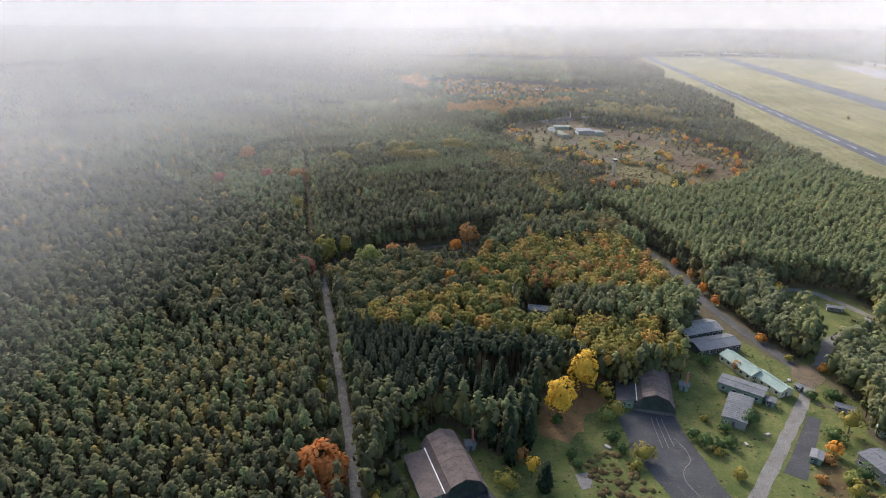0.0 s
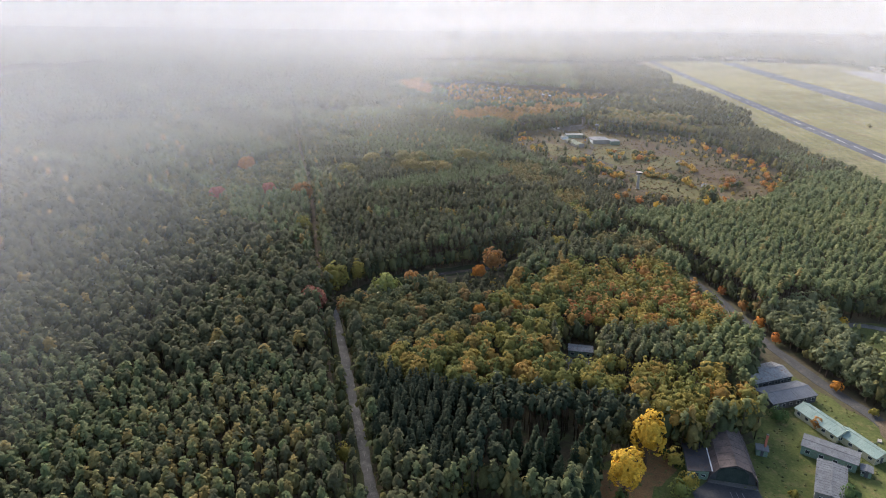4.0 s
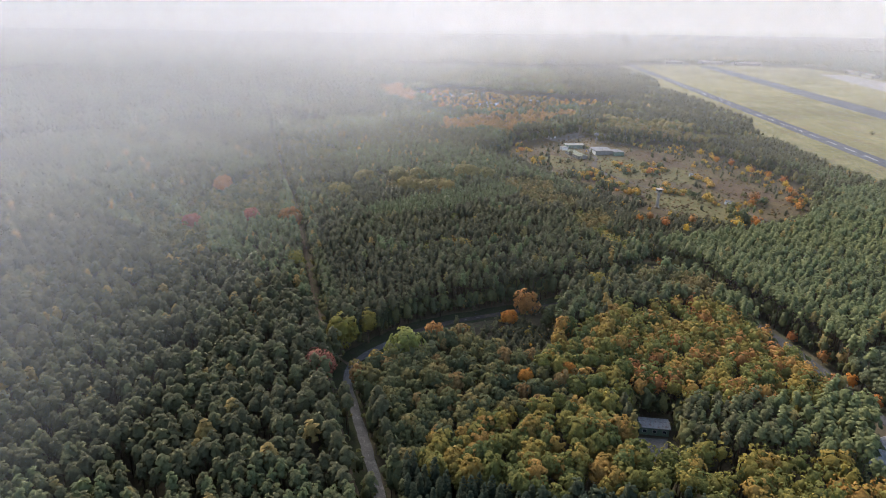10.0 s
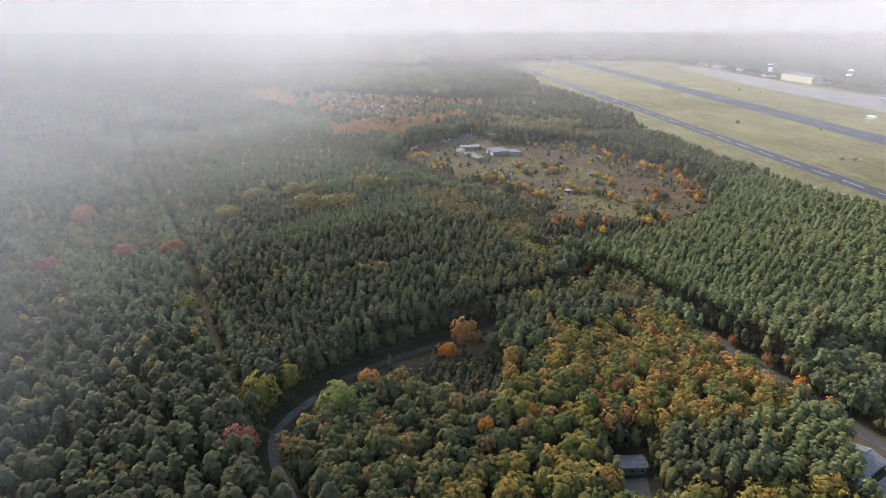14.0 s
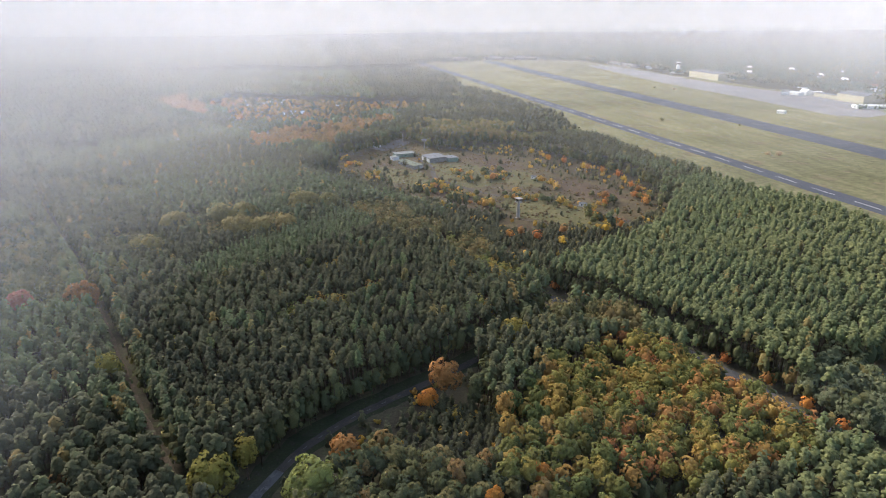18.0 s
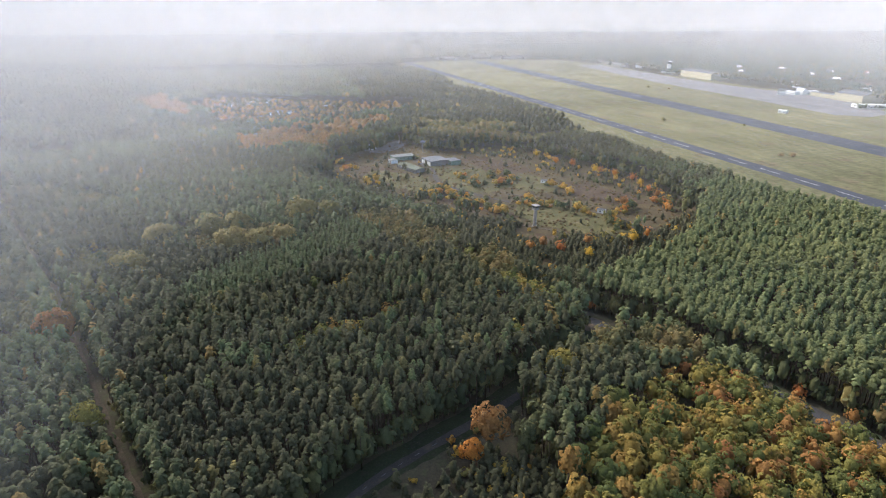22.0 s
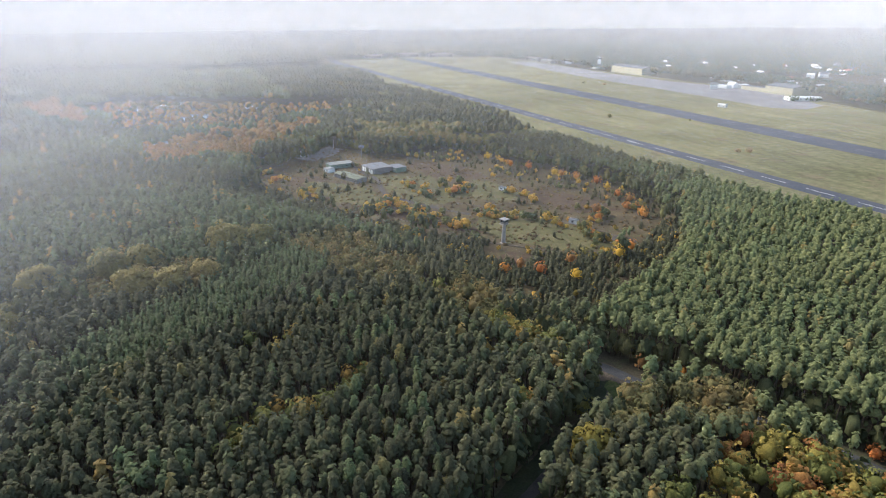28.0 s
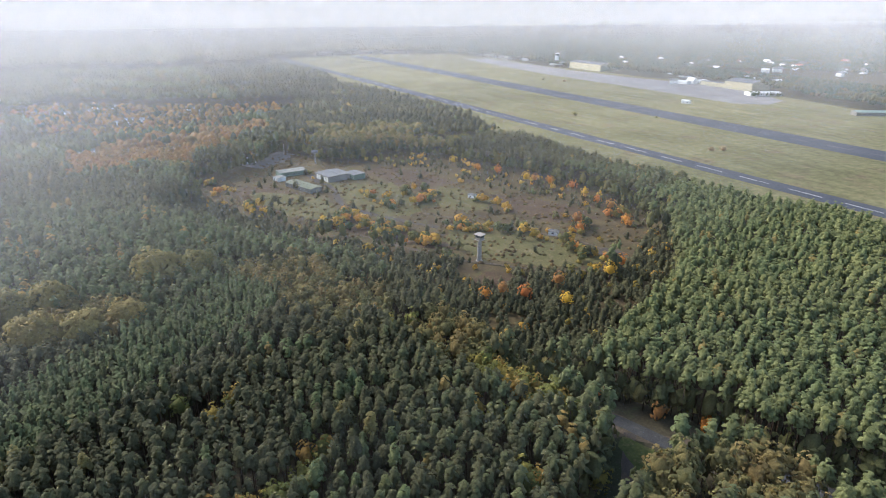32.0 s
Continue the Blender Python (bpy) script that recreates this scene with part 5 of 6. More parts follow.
for k, poly in enumerate(([(30, 664), (55, 646), (66, 613), (58, 594), (44, 614), (31, 630)], [(75, 612), (101, 606), (116, 582), (100, 561), (80, 571), (67, 590)], [(67, 547), (93, 526), (99, 502), (88, 489), (67, 506), (62, 530)], [(-16, 653), (1, 637), (13, 604), (3, 594), (-14, 629)], [(60, 500), (56, 526), (72, 545), (90, 540), (106, 512), (116, 486), (104, 468), (82, 477)], [(66, 594), (84, 612), (104, 604), (116, 584), (106, 570), (82, 574)], [(34, 640), (52, 646), (76, 640), (70, 622), (44, 618)], [(-6, 606), (12, 616), (24, 606), (12, 594)])):
    sheet("clearing_grass", poly, 0.045 + 0.006 * k, m_meadow, "patch of green grass in the heath", "grass", 2.5, 2.2)
for k, poly in enumerate(([(-22, 669), (-2, 668), (15, 637), (9, 600), (-10, 606), (-20, 630)], [(69, 683), (92, 680), (110, 650), (112, 621), (92, 618), (73, 631)], [(120, 590), (138, 570), (150, 546), (149, 518), (132, 520), (116, 532), (112, 556)], [(52, 483), (71, 470), (75, 455), (54, 456), (40, 468)], [(10, 570), (30, 540), (46, 520), (58, 516), (48, 545), (30, 566)])):
    sheet("heather_patch", poly, 0.034 + 0.002 * k, m_heather_floor, "patch of dead brown heather in the clearing", "heather", 2.5, 2.6)
for k, poly in enumerate(([(-14, 657), (5, 645), (25, 622), (22, 582), (8, 586), (-6, 606)], [(39, 632), (60, 634), (72, 628), (80, 588), (60, 572), (40, 576), (30, 592)], [(96, 617), (110, 603), (104, 578), (89, 560), (78, 588)])):
    sheet("clearing_grass", poly, 0.095 + 0.003 * k, m_meadow, "patch of green grass in the heath", "grass", 2.5, 2.6)
house("bunker_hut", 110, 510, 35, 4.6, 3.4, 2.4, 2.8, m_wall_white, m_roof_grey, "small white bunker hut in orange bushes", "hut", 1, False)
house("bunker_hut", 105, 586, 20, 4.2, 3.2, 2.4, 2.7, m_wall_white, m_roof_grey, "small pale bunker hut in the clearing", "hut", 1, False)

# ---- single trees ----
f_old = foliage("old pine crown", [(0, (0.13, 0.142, 0.075)), (1, (0.2, 0.205, 0.1))], True)
f_pine, f_oak, f_leaf, f_bush = (foliage(a, c, True) for a, c in (("pine crown", [(0.0, PINE_COL[0][1]), (0.5, PINE_COL[1][1]), (0.93, PINE_COL[2][1]), (1.0, PINE_COL[3][1])]), ("oak crown", [(0.0, OAK_COL[0][1]), (0.4, OAK_COL[1][1]), (0.75, OAK_COL[2][1]), (1.0, OAK_COL[3][1])]), ("turning crown", LEAF_COL), ("bush crown", BUSH_COL)))
f_spruce = foliage("conifer crown", [(0, (0.03, 0.042, 0.024)), (1, (0.052, 0.06, 0.031))], True)


f_fir = foliage("fir crown", [(0, (0.02, 0.032, 0.016)), (1, (0.032, 0.046, 0.021))], True)


def one_colour(name, a, b):
    return foliage(name, [(0.0, a), (1.0, b)], True)


f_yellow = one_colour("golden leaves", (0.52, 0.33, 0.045), (0.62, 0.39, 0.05))
f_rust = one_colour("rust leaves", (0.30, 0.15, 0.05), (0.37, 0.18, 0.055))
f_flame = one_colour("flame leaves", (0.47, 0.17, 0.05), (0.52, 0.2, 0.05))
f_lime = one_colour("lime green leaves", (0.18, 0.2, 0.055), (0.21, 0.22, 0.06))
f_red = one_colour("dark red leaves", (0.30, 0.12, 0.08), (0.33, 0.13, 0.085))
f_olive = one_colour("olive yellow leaves", (0.22, 0.19, 0.04), (0.27, 0.21, 0.045))
f_straw = one_colour("straw brown leaves", (0.34, 0.24, 0.13), (0.4, 0.27, 0.14))
f_orange = one_colour("bright orange leaves", (0.50, 0.20, 0.04), (0.55, 0.24, 0.04))
f_bronze = one_colour("bronze leaves", (0.25, 0.205, 0.07), (0.29, 0.22, 0.075))
f_moss = one_colour("moss green leaves", (0.19, 0.17, 0.06), (0.24, 0.195, 0.065))
f_green = one_colour("deep green leaves", (0.06, 0.10, 0.035), (0.09, 0.13, 0.04))


def limb_bm(h, r, crown_r, seed, limbs=5):
    """Tapered trunk with rising limbs."""
    rnd = random.Random(seed)
    bm = tube(r, r * 0.35, 0, h, 7)
    for i in range(limbs):
        z, a = h * (0.62 + 0.33 * i / limbs), i * 2.4 + rnd.random()
        d = Vector((math.cos(a), math.sin(a), 0.75)).normalized()
        ln = crown_r * rnd.uniform(0.55, 0.85)
        m = Matrix.Translation(Vector((0, 0, z)) + d * ln / 2) @ d.to_track_quat("Z", "Y").to_matrix().to_4x4()
        bmesh.ops.create_cone(bm, cap_ends=False, segments=4, radius1=r * 0.35, radius2=r * 0.08, depth=ln, matrix=m)
    return bm


def tree_model(name, shape, trunk_h, trunk_r, crown_r, leaf, label, category, group, seed, bent=True):
    v, f, m = shape
    k = m == 0
    e = empty(name, pose(0, 0, 0), label, category, group)
    crown = new("crown", raw_mesh("crown", v, f[k], [leaf], normals=crown_normals(v, f, m) if bent else None))
    crown.parent = e
    part("trunk", limb_bm(trunk_h, trunk_r, crown_r, seed), m_bark, e)
    return e


def plant_singles(models, xs, ys, seed, size=(0.88, 1.12)):
    rnd = random.Random(seed)
    used = set()
    for x, y in zip(xs, ys):
        k = rnd.randrange(len(models))
        s = rnd.uniform(*size)
        m = pose(float(x), float(y), 0, 0, 0, rnd.uniform(0, 360)) @ Matrix.Diagonal((s * rnd.uniform(0.92, 1.1), s * rnd.uniform(0.92, 1.1), s, 1))
        if k in used:
            copy_thing(models[k], m)
        else:
            models[k].matrix_basis = m
            used.add(k)


pines = [tree_model("pine_tree", pine_arr(100 + s, 46, 17, 1.8, 0.52, True, 5.0, 0.5, 7), 13.5, 0.2, 1.8, f_pine, "dark green pine with a domed tufted crown", "tree", "pines of the forest", s) for s in range(6)]
plant_singles(pines, *SPOTS[1], 11)
dark_pines = [tree_model("dark_pine_tree", pine_arr(150 + s, 76, 16.5, 1.9, 0.52, True, 9.5, 0.7, 7), 12.5, 0.2, 1.8, f_spruce, "tall dark conifer behind the old yard", "tree", "conifers of the dark belt", s) for s in range(4)]
plant_singles(dark_pines, *SPOTS[4], 12)
old_pines = [tree_model("old_pine_tree", broad_arr(170 + s, 22, 14, 11.5, 3.3, 0.42, True, 1.5, 6), 8.5, 0.3, 2.4, f_old, "broad old pine with a low spreading crown", "tree", "old pines by the loop road", s) for s in range(4)]
plant_singles(old_pines, *SPOTS[7], 17)
oaks = [tree_model("oak_tree", broad_arr(100 + s, 18, 16, 15, 2.9, 0.38, True, 1.35, 6), 12, 0.3, 2.4, f_oak, "autumn oak turning yellow and orange", "tree", "oaks of the wood", s) for s in range(6)]
plant_singles(oaks, *SPOTS[2], 13)
mixed_trees = [tree_model("broadleaf_tree", broad_arr(150 + s, 18, 16, 13.5, 2.9, 0.38, True, 1.35, 6), 11, 0.28, 2.4, f_leaf, "broad-leaved tree, green turning ochre", "tree", "trees of the mixed wood", s) for s in range(6)]
plant_singles(mixed_trees, *SPOTS[3], 14)
spruces = [tree_model("spruce_tree", pine_arr(200 + s, 120, 17.5, 2.7, 0.7, True, 15.5, 0.72, 7), 15, 0.24, 0.6, f_fir, "dark green pointed spruce", "tree", "spruces by the yard", s) for s in range(4)]
plant_singles(spruces, (-19.2, -14.4, -10.1, -11.2, -4.8, -0.4, -4.4, -9.3, 1.4, -8.8, -3.6, -16.3, -3, -13, -7, 0.5, -20, -1, 2.5, -5, -14, -22, 1, -8), (180, 163, 175, 159, 164, 162, 151.4, 153, 155, 180, 146, 172, 174, 168, 169, 168, 170, 178, 172, 158, 177, 174, 184, 164), 15)
cone = tree_model("spruce_tree", pine_arr(230, 120, 10.5, 2.8, 0.7, True, 10, 0.6, 7), 9, 0.24, 0.6, f_fir, "broad dark spruce standing alone on grass", "tree", "", 1)
cone.matrix_basis = pose(6.6, 139, 0)


def special(name, x, y, h, r, leaf, label, seed, deep=1.2, lumps=44, per=34):
    t = tree_model(name, broad_arr(seed, lumps, max(6, per // 2), h, r, max(0.3, 0.085 * r), True, deep, 6), h * 0.72, 0.1 + h * 0.018, r * 0.8, leaf, label, "tree", "", seed)
    t.matrix_basis = pose(x, y, 0, 0, 0, seed * 40)
    return t


special("poplar_tree", 11, 171, 16.5, 5.0, f_yellow, "golden yellow tree in full autumn colour", 1, 1.35)
special("poplar_tree", 19, 186, 18.5, 5.2, f_yellow, "tall golden yellow autumn tree", 2, 1.5)
special("rust_tree", -55.5, 128.5, 14.5, 7.6, f_flame, "large rust-orange tree beside the asphalt road", 3, 0.95, 60, 36)
# second crown added as the dark red lower half of the rust tree
special("rust_shrub", -54.6, 126.6, 8.0, 6.6, f_red, "dark red lower crown added to the rust-orange tree", 33, 0.62, 40, 30)
special("red_tree", -109.0, 255.9, 16, 5.8, f_red, "dark red tree at the road junction", 4, 1.0)
special("olive_tree", -107.4, 281.4, 16.5, 6.2, f_olive, "round olive-yellow tree at the junction", 5, 1.1)
special("olive_tree", -99.4, 290.5, 15, 3.4, f_olive, "slim olive-yellow tree at the junction", 6, 1.6)
special("round_tree", -81.5, 273.6, 16, 7.2, f_lime, "large round green tree inside the bend", 7, 1.1)
special("rust_tree", -71.9, 285.5, 13, 4.6, f_rust, "orange-brown tree inside the bend", 8, 1.0)
special("orange_tree", -36.5, 313, 16, 5.0, f_rust, "orange-brown oak at the bend", 9, 1.1)
special("orange_tree", -43, 309.5, 8.5, 3.2, f_orange, "small bright orange tree at the bend", 10, 1.0)
special("olive_tree", -4, 334, 17, 5.6, f_olive, "round olive-yellow oak by the forest road", 11, 1.0)
special("yellow_bush_tree", -90.9, 267.7, 10, 3.2, f_yellow, "yellow-leaved tree by the road bend", 12, 1.3)
special("orange_tree", -24, 262, 14, 2.6, f_orange, "small bright orange tree among oaks", 13, 1.1)
special("orange_tree", -38, 257, 13, 2.4, f_orange, "small bright orange tree in the thicket", 14, 1.0)
special("rust_tree", -170, 405, 17.5, 6.0, f_rust, "rust-red tree beside the forest track", 15, 0.9)
special("red_tree", -192, 401, 18, 5.0, f_red, "dark red tree standing among pines", 17, 0.9)
special("red_tree", -220, 387, 18, 5.5, f_red, "broad dark red tree standing among pines", 18, 0.9)
special("rust_tree", -239, 469, 18, 6.0, f_rust, "rust-orange tree beside ochre oaks", 19, 0.9)
special("olive_tree", -145, 341, 18, 3.6, f_olive, "yellow tree beside the forest track", 16, 1.3)
for i, (ox, oy, oh, orr) in enumerate(((-74, 513, 21.5, 10.5), (-60, 513, 19, 7.5), (-109, 501, 20, 8), (-122, 499, 20, 8), (-98, 474, 19, 7.2), (-86, 479, 18.5, 6), (-112, 477, 19.5, 7.6), (-146, 492, 19.5, 7.8), (-154, 456, 19, 7.2))):
    special("old_oak_tree", ox, oy, oh, orr, f_moss if i < 4 else f_bronze, "broad old oak standing above the pines", 20 + i, 0.85, 60, 30)
for i, (bx, by, h, r, leaf, word) in enumerate(((35.8, 156, 5.6, 3.8, f_olive, "olive-yellow"), (-4, 138, 5.5, 3.6, f_olive, "olive-green"), (-1, 149, 6, 2.4, f_rust, "rust-brown"), (2.8, 143.5, 7.5, 2.2, f_yellow, "yellow"), (29, 177, 5.5, 3.0, f_olive, "yellow-green"), (55.8, 166, 4.5, 3.0, f_green, "dark green"), (71.6, 178, 7, 2.6, f_green, "fresh green"), (93, 168, 4.5, 2.4, f_orange, "bright orange"), (65.3, 214.5, 5, 3.2, f_green, "dark green"), (27, 186, 6, 3.2, f_olive, "yellow-green"), (-34, 163, 6, 3.0, f_olive, "yellow-green"), (14.5, 154, 2.6, 1.8, f_green, "dark green"), (16, 150, 2.6, 1.6, f_green, "dark green"), (-38, 177, 10, 3.4, f_olive, "olive"), (-31, 175, 9, 3.2, f_rust, "brown"), (102, 180, 9, 3.4, f_olive, "pale ochre"), (96, 176, 3.5, 3.4, f_green, "dark green"), (97.5, 198, 2.6, 2.0, f_green, "green"), (76.5, 212.3, 4, 2.0, f_rust, "brown"), (52.5, 169, 3.5, 2, f_green, "green"), (105, 150, 5, 2.8, f_green, "green"), (100, 148, 4, 2.5, f_olive, "yellow-green"), (-68, 168, 11, 3.0, f_olive, "ochre"), (-29, 113, 4, 3, f_green, "dark green"), (62, 153, 3, 2, f_olive, "yellow"))):
    t = special("bush", bx, by, h, r, leaf, word + " bush on the rough grass", 40 + i, max(0.5, min(1.3, h / r * 0.45)), 18, 20)
    t["category"] = "bush"

for i, (bx, by, h, r, leaf, word) in enumerate(((82, 268, 5, 2.2, f_flame, "rust-red"), (79, 280, 6, 2.4, f_orange, "orange"), (77, 296, 6, 2.6, f_rust, "brown"), (72, 312, 5, 2.2, f_flame, "rust-red"), (66, 262, 4.5, 2.0, f_rust, "brown"), (113, 284, 7, 2.4, f_yellow, "golden yellow"), (108, 216, 4, 1.8, f_orange, "orange"), (92, 236, 4, 2.0, f_orange, "orange"), (36, 388, 6, 2.4, f_flame, "rust-red"), (44, 372, 6, 2.6, f_rust, "orange-brown"), (52, 362, 5, 2.4, f_orange, "orange"), (10, 358, 9, 4.0, f_olive, "olive-yellow"), (26, 346, 9, 3.6, f_rust, "rust-brown"), (150, 268, 8, 3.0, f_olive, "yellow-green"))):
    t = special("roadside_bush", bx, by, h, r, leaf, word + " bush at the edge of the forest road", 130 + i, max(0.6, min(1.3, h / r * 0.5)), 18, 18)
    t["category"] = "bush"

for i, (bx, by) in enumerate(((140, 640), (148, 626), (154, 600), (152, 588), (166, 590), (170, 572), (164, 552), (158, 522), (155, 506), (162, 538), (132, 662), (126, 512), (124, 506), (130, 516), (97, 453), (44, 454), (39, 459), (53, 452), (62, 437), (69, 452), (112, 462))):
    t = special("strip_tree", bx, by, 6.5 + 1.1 * (i % 4), 2.4 + 0.3 * (i % 3), (f_orange, f_rust, f_yellow, f_flame)[i * 7 % 4], "orange autumn tree on the heath strip", 240 + i, 1.15, 14, 16)

# ---- bushes of the clearing ----
bush_models = [tree_model("autumn_bush", broad_arr(300 + s, 9, 5, 3.6, 2.1, 0.6, True, 0.8), 2.2, 0.12, 1.4, f_bush, "small autumn bush in the heath clearing", "bush", "bushes of the clearing", s) for s in range(5)]
CLUMPS = [(-46, 682), (-35, 685), (-29, 667), (-21, 624), (-18, 616), (52, 621), (54, 606), (54, 593), (22, 580), (15, 578), (7, 574), (27, 567), (33, 558), (20, 523), (83, 616), (84, 601), (71, 607), (69, 593), (76, 597), (104, 578), (111, 568), (110, 555), (71, 542), (74, 536), (82, 530), (85, 525), (99, 518), (102, 511), (110, 502), (108, 489), (105, 478), (103, 470), (100, 463), (130, 513), (122, 507), (138, 519), (161, 518), (156, 504), (20, 580), (26, 578), (29, 569), (27, 590), (18, 570), (31, 553), (43, 528), (47, 531), (48, 525), (42, 548), (30, 559), (45, 504), (31, 545)]
rnd = random.Random(8)
bx, by = [], []
for cx, cy in CLUMPS:
    for _ in range(rnd.randint(4, 7)):
        bx.append(cx + rnd.gauss(0, 3.2)), by.append(cy + rnd.gauss(0, 3.2))
plant_singles(bush_models, bx[:298], by[:298], 16, (0.5, 1.3))

# ---- scrub, heather, tussocks ----


def scatter(poly, step, seed, share):
    rng = np.random.default_rng(seed)
    xs, ys = [p[0] for p in poly], [p[1] for p in poly]
    gx, gy = np.meshgrid(np.arange(min(xs), max(xs), step), np.arange(min(ys), max(ys), step))
    gx, gy = gx.ravel() + rng.uniform(-0.5, 0.5, gx.size) * step, gy.ravel() + rng.uniform(-0.5, 0.5, gx.size) * step
    k = inside(poly, gx, gy) & (rng.uniform(0, 1, gx.size) < share * (0.7 + 0.6 * wobble(gx, gy, 12)))
    return gx[k], gy[k], rng


SCRUB = [(20, 470), (44, 492), (60, 488), (100, 464), (126, 466), (128, 452), (105, 444), (60, 438), (30, 446)]
SCRUB_WEST = [(-44, 112), (-41, 130), (-41, 164), (-27, 168), (-33, 152), (-37, 143), (-27, 122), (-20, 112)]
low_pine = [pine_arr(400 + s, 9, 5.5, 1.9, 0.95, False, 5.0, 0.7, 4) for s in range(6)]
low_bush = [broad_arr(400 + s, 5, 3, 3.0, 1.7, 0.75, False, 0.9, 4) for s in range(6)]
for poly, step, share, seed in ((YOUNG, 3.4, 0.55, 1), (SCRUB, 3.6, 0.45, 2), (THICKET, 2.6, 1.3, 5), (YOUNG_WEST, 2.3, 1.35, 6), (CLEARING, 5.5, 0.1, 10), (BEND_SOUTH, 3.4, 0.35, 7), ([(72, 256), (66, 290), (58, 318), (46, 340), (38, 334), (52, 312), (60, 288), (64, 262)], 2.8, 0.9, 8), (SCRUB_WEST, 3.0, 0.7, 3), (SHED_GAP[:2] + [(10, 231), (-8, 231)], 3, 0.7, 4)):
    x, y, rng = scatter(poly, step, seed, share)
    k = np.hypot(x - 54, y - 484) > 13
    x, y = x[k], y[k]
    forest("young_pine_scrub", low_pine, x, y, rng.uniform(0.6, 1.25, len(x)) * {1: 0.7, 2: 0.7, 6: 0.85}.get(seed, 1.0), rng.uniform(0.0, 0.4, len(x)), [m_pine, m_bark], "young dark green pines at the clearing's edge", "scrub")
    x, y, rng = scatter(poly, step * 1.6, seed + 9, share * (0.1 if seed == 6 else 0.5))
    forest("autumn_scrub", low_bush, x, y, rng.uniform(0.6, 1.3, len(x)), rng.uniform(0.1, 0.9, len(x)), [m_bush, m_bark], "low orange and green autumn scrub", "scrub")
m_heather = foliage("heather twigs", [(0, (0.09, 0.058, 0.028)), (0.6, (0.15, 0.1, 0.04)), (1, (0.115, 0.105, 0.038))])
tuft = [dome_arr(500 + s, 0.9, 0.8, 0.7) for s in range(6)]
for poly, step, share, seed in ((CLEARING, 2.6, 0.4, 21), ([(18, 150), (24, 160), (30, 158), (37, 143), (45, 128), (34, 126), (22, 138)], 1.7, 0.5, 22), ([(86, 150), (100, 160), (100, 140), (84, 132)], 1.7, 0.4, 23)):
    x, y, rng = scatter(poly, step, seed, share)
    forest("heather", tuft, x, y, rng.uniform(0.6, 1.7, len(x)), rng.uniform(0, 1, len(x)), [m_heather, m_bark], "brown heather and dead grass tussocks", "heather")
x, y, rng = scatter(YARD, 1.8, 24, 0.45)
APRONS = [[(30.5, 176), (35, 181), (49, 179.5), (52, 165), (56, 150), (64, 128), (74, 100), (58, 100), (50, 128), (41, 143), (33, 160)], [(93, 188), (96.5, 186), (81, 155), (75.5, 157.5)]]
k = (line_distance(ROAD_E, x, y) > 4) & ~inside(APRONS[0], x, y) & ~inside(APRONS[1], x, y)
forest("grass_tussock", tuft, x[k], y[k], rng.uniform(0.3, 0.7, k.sum()), rng.uniform(0, 0.6, k.sum()), [m_leaf, m_bark], "rough green grass tussocks in the old yard", "grass")
for i, (fx, fy, h, r, leaf) in enumerate(((357, 613, 4, 3.2, f_straw), (349, 618, 3, 2.6, f_straw), (357, 806, 6, 3.2, f_moss), (540, 1120, 3, 3.5, f_moss), (560, 1090, 2.5, 3, f_straw), (430, 760, 2, 1.6, f_moss), (228, 690, 6, 4, f_rust))):
    t = special("field_bush", fx, fy, h, r, leaf, "lone bush on the airfield grass", 90 + i, max(0.45, h / r * 0.5), 16, 14)
    t["category"] = "bush"
x, y, rng = scatter([(676, 836), (682, 846), (722, 828), (716, 818)], 4, 31, 0.9)
forest("hedge", low_bush, x, y, rng.uniform(1.2, 2, len(x)), rng.uniform(0, 0.1, len(x)), [m_bush, m_bark], "dark green hedge before the white canopy hall", "hedge")

# ---- small things of the yard ----
for i, (bx, by, h, r, leaf, word) in enumerate(((26.3, 173.8, 5.5, 2.8, f_lime, "light green"), (27.1, 163.9, 3.5, 2.6, f_green, "dark green"), (29.7, 159.0, 3, 2.0, f_green, "green"), (33.0, 152.1, 2.2, 1.6, f_olive, "olive"), (104.3, 199.4, 3, 2.4, f_green, "green"), (106.6, 198.8, 2.6, 2, f_green, "green"), (114.9, 194.7, 6, 3, f_green, "dark green"), (92.1, 154.9, 4.5, 2.4, f_lime, "light green"), (97.4, 158.0, 5, 2.6, f_green, "green"), (92.0, 150.5, 5, 2.6, f_olive, "olive"), (10.2, 170.2, 3, 1.9, f_green, "dark green"), (63.1, 174.1, 3.6, 2.2, f_green, "dark green"), (63.1, 167.2, 3.4, 2.0, f_green, "dark green"), (59.3, 165.2, 3.2, 1.8, f_green, "green"), (58.3, 162.5, 2.6, 1.7, f_olive, "yellow"), (58.0, 179.0, 2, 1.2, f_olive, "olive"), (69.8, 181.0, 2.4, 1.3, f_olive, "yellow-green"), (89.9, 163.9, 2.5, 2.2, f_rust, "brown"), (84.9, 154.8, 2.2, 1.8, f_rust, "brown"), (25.2, 191.4, 2.4, 1.4, f_green, "green"), (-1.4, 183.5, 6, 2.0, f_spruce, "dark conifer"), (98.2, 222.4, 3, 1.6, f_olive, "yellow-green"))):
    t = special("shrub", bx, by, h, r, leaf, word + " shrub on the rough yard grass", 200 + i, max(0.5, min(1.3, h / r * 0.5)), 16, 18)
    t["category"] = "shrub"
sheet("concrete_pad", [(15.3, 146.8), (19.3, 148.4), (20.2, 142.5), (17.0, 140.7)], 0.09, m_concrete, "small weathered concrete pad in the grass", "pavement", 2, 0.1)
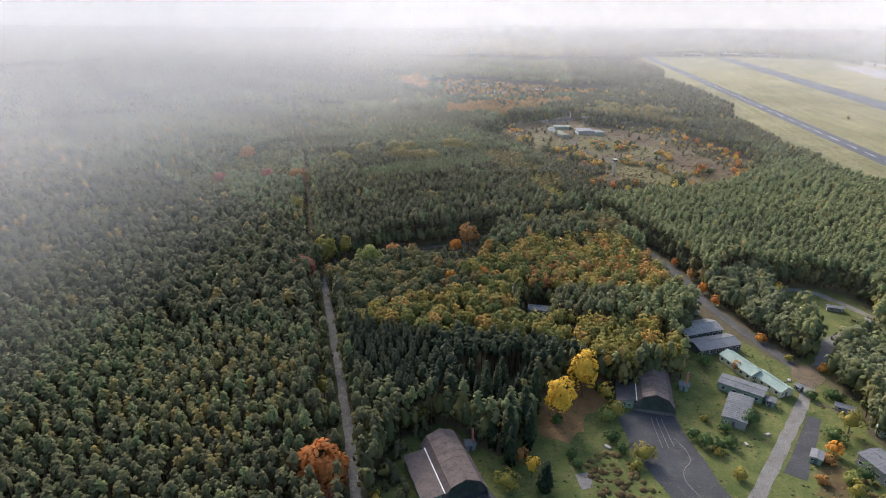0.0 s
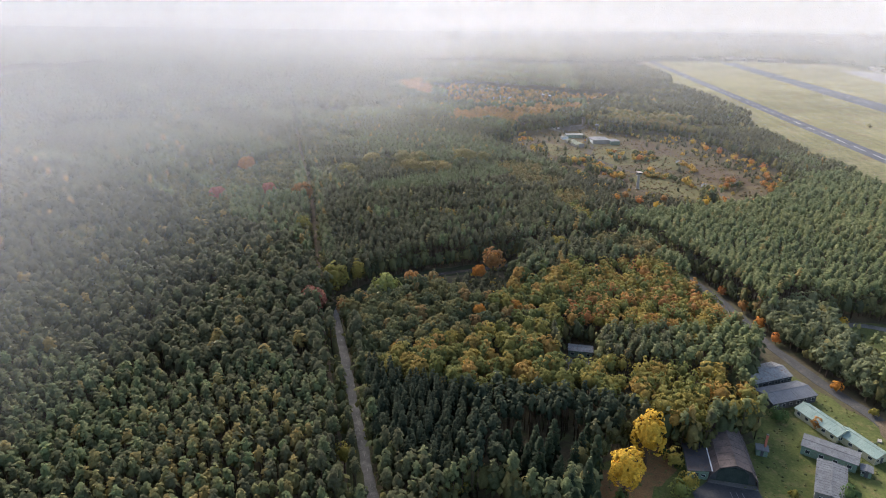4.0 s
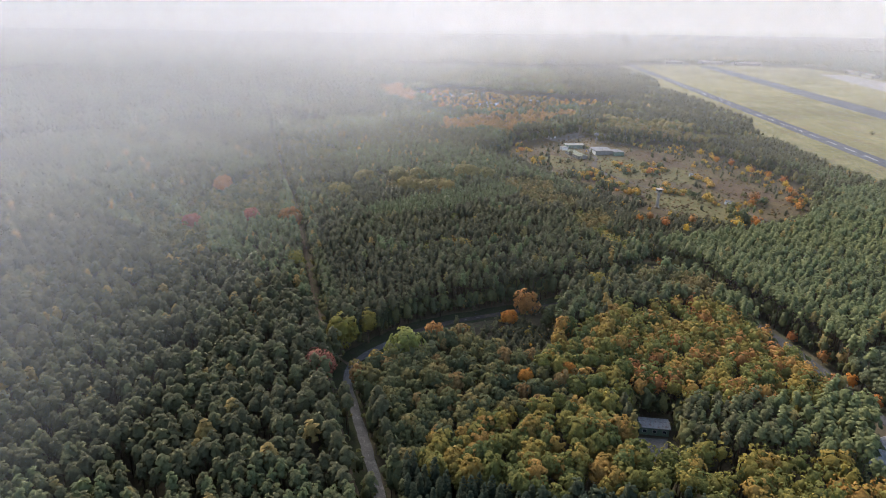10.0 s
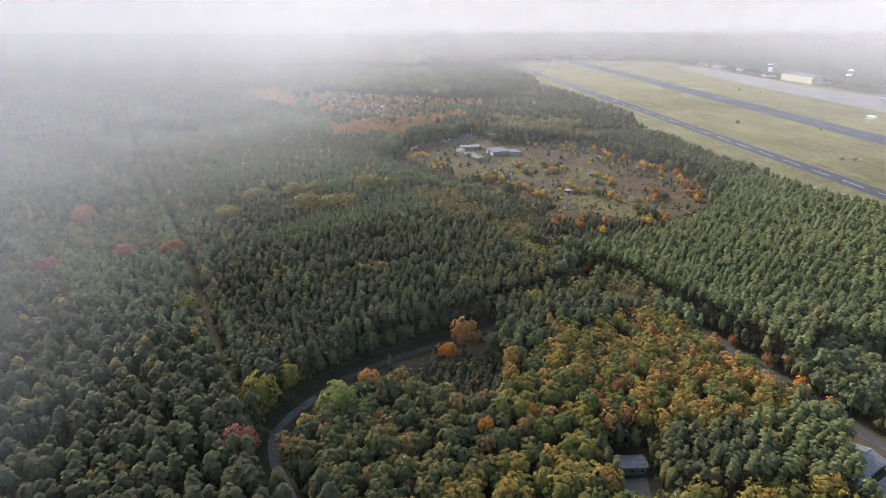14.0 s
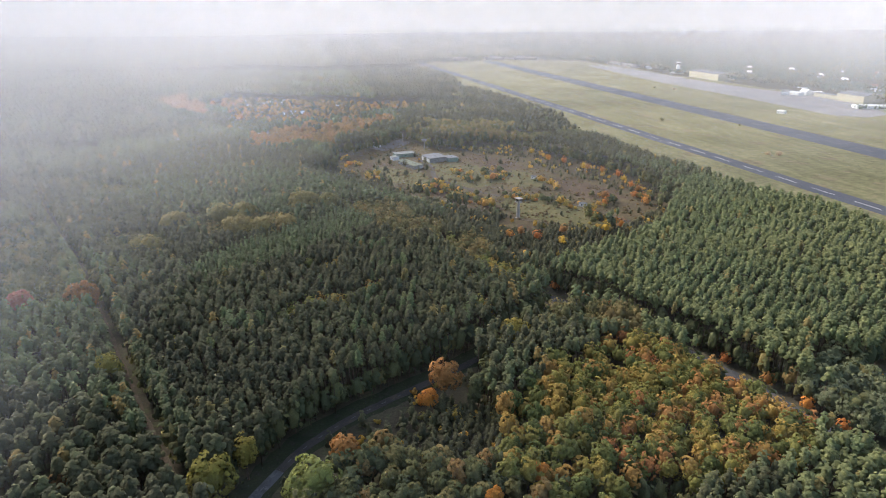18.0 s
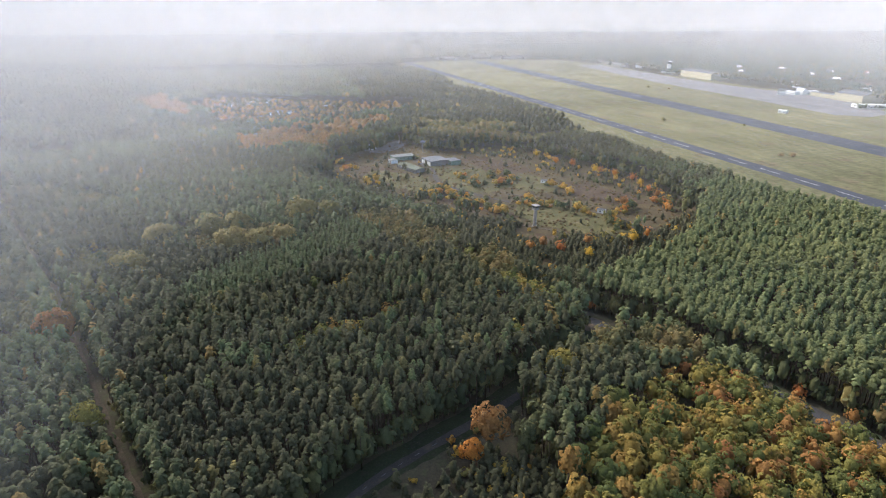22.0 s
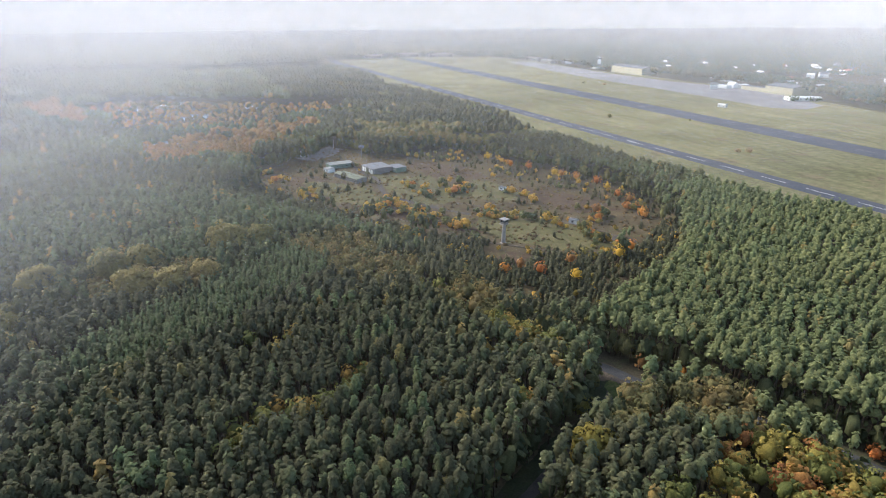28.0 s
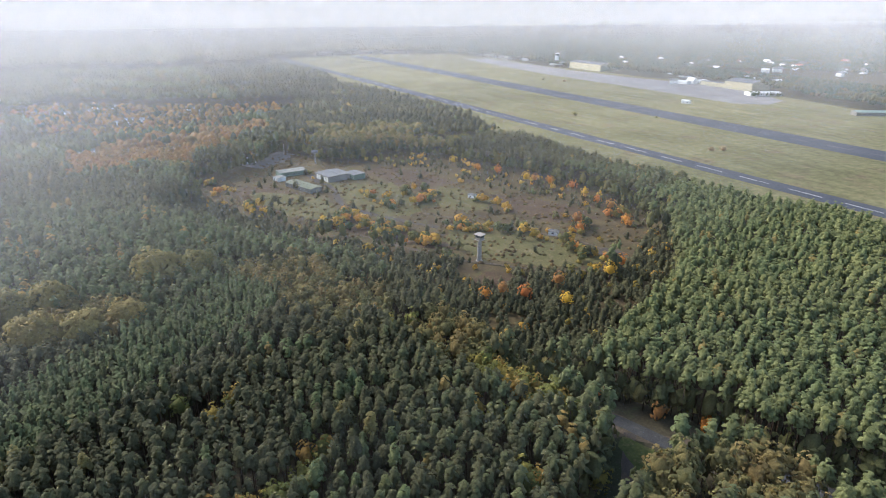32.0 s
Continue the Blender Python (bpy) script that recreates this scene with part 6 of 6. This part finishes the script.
sheet("junction_soil", [(97.0, 219.0), (108.7, 221.0), (107.8, 212.3), (100.5, 203.9), (95.9, 209.6)], 0.095, m_dirt, "brown sandy soil at the yard junction", "ground", 2, 0.5)
sheet("dry_heath", [(87.9, 164.8), (92.4, 166.3), (94.2, 157.5), (89.7, 150.1), (82.0, 148.8)], 0.06, m_heath, "brown dry heath beside the long shed", "ground", 2, 0.8)
ribbon("hut_path", smooth_line([(97.9, 194.7), (102.1, 193.5), (105.0, 187.8), (108.3, 187.4)]), 1.4, 0.06, m_dirt, "sandy footpath to the low hut", "path", 0.3)
for i, (cx, cy, w) in enumerate(((76.3, 174.8, 0.8), (93.8, 208.5, 0.9), (68.2, 168.8, 0.7), (25.6, 160.4, 1.0))):
    e = empty("concrete_block", pose(cx, cy, 0, 0, 0, 25 + 40 * i), "pale discarded concrete block on the grass", "block", "blocks in the yard")
    part("block", box(-w, w, -w * 0.6, w * 0.6, 0, 0.5, 0.05), m_pale, e)
    part("plinth", box(-w - 0.08, w + 0.08, -w * 0.6 - 0.08, w * 0.6 + 0.08, 0, 0.1), m_concrete, e)
px, py = -6.9, 151.4
e = empty("utility_pole", pose(px, py, 0, 0, 0, 20), "old double wooden utility pole by the shelter", "pole")
for s in (-1, 1):
    part("post", tube(0.14, 0.1, 0, 8.5, 8, s * 0.7), m_bark, e)
part("crossarm", box(-1.3, 1.3, -0.07, 0.07, 7.7, 7.9), m_bark, e)
part("brace", box(-0.7, 0.7, -0.05, 0.05, 4.6, 4.75), m_bark, e)
for s in (-1.1, 0, 1.1):
    part("insulator", tube(0.06, 0.04, 7.9, 8.15, 6, s), m_white, e)

# ---- undergrowth along the forest's edges ----
gx, gy, rng = grid(-420, 300, 90, 900, 2.7, 77)
k = ~open_land(gx, gy) & (line_distance(PATH_LINE, gx, gy) < 620)
gx, gy = gx[k], gy[k]
edge = np.zeros(gx.shape, bool)
for dx, dy in ((4.5, 0), (-4.5, 0), (0, 4.5), (0, -4.5), (3.2, 3.2), (-3.2, 3.2), (3.2, -3.2), (-3.2, -3.2)):
    edge |= open_land(gx + dx, gy + dy)
edge &= rng.uniform(0, 1, gx.shape) < 0.9
gx, gy = gx[edge], gy[edge]
under = [broad_arr(600 + s, 7, 2, 9.5, 2.0, 0.8, False, 2.3, 4) for s in range(6)]
forest("edge_undergrowth", under, gx, gy, rng.uniform(0.6, 1.6, len(gx)), np.clip(rng.uniform(0, 0.75, len(gx)) ** 1.5 + 0.3 * (rng.uniform(0, 1, len(gx)) > 0.93), 0, 1), [m_leaf, m_bark], "shrubs and low branches along the forest edge", "undergrowth")
sheet("junction_grass", [(24, 358), (34, 363), (30, 371), (26, 368)], 0.09, m_lawn, "green grass wedge at the road junction", "grass", 2, 0.4)
ribbon("bend_verge", [(q[0], q[1] + 1.0) for q in ROAD_W[72:]], 9.5, 0.03, m_shaded_verge, "grassy verge round the bend, tree shade in its colour", "verge", 0.8)
sheet("young_growth_floor", YOUNG_WEST, 0.015, m_heath, "brown heath under the young western pines", "ground")
sheet("thicket_meadow", [(-52, 276), (-44, 279), (-38, 276), (-38, 268), (-48, 268)], 0.04, m_lawn, "small grass clearing in the thicket", "grass", 3, 0.8)
sheet("young_growth_heath", YOUNG, 0.02, m_heath, "brown heath under young pines", "ground")

# ---- centre dashes of the forest road ----
west_road = bpy.data.objects["road_west"]
for i in range(14, len(ROAD_W) - 30, 2):
    (ax, ay), (bx_, by_) = ROAD_W[i], ROAD_W[i + 1]
    bm = box(-0.08, 0.08, -0.8, 0.8, 0.0, 0.008)
    bmesh.ops.transform(bm, matrix=pose((ax + bx_) / 2, (ay + by_) / 2, 0.06, 0, 0, math.degrees(math.atan2(-(bx_ - ax), by_ - ay))), verts=bm.verts)
    part("dash", bm, m_apron, west_road)

sheet("allotment_ground", [(-190, 825), (-40, 806), (34, 862), (84, 995), (-60, 1140), (-215, 1120)], 0.03, m_heath, "brown open ground among allotment huts", "ground", 14, 5)
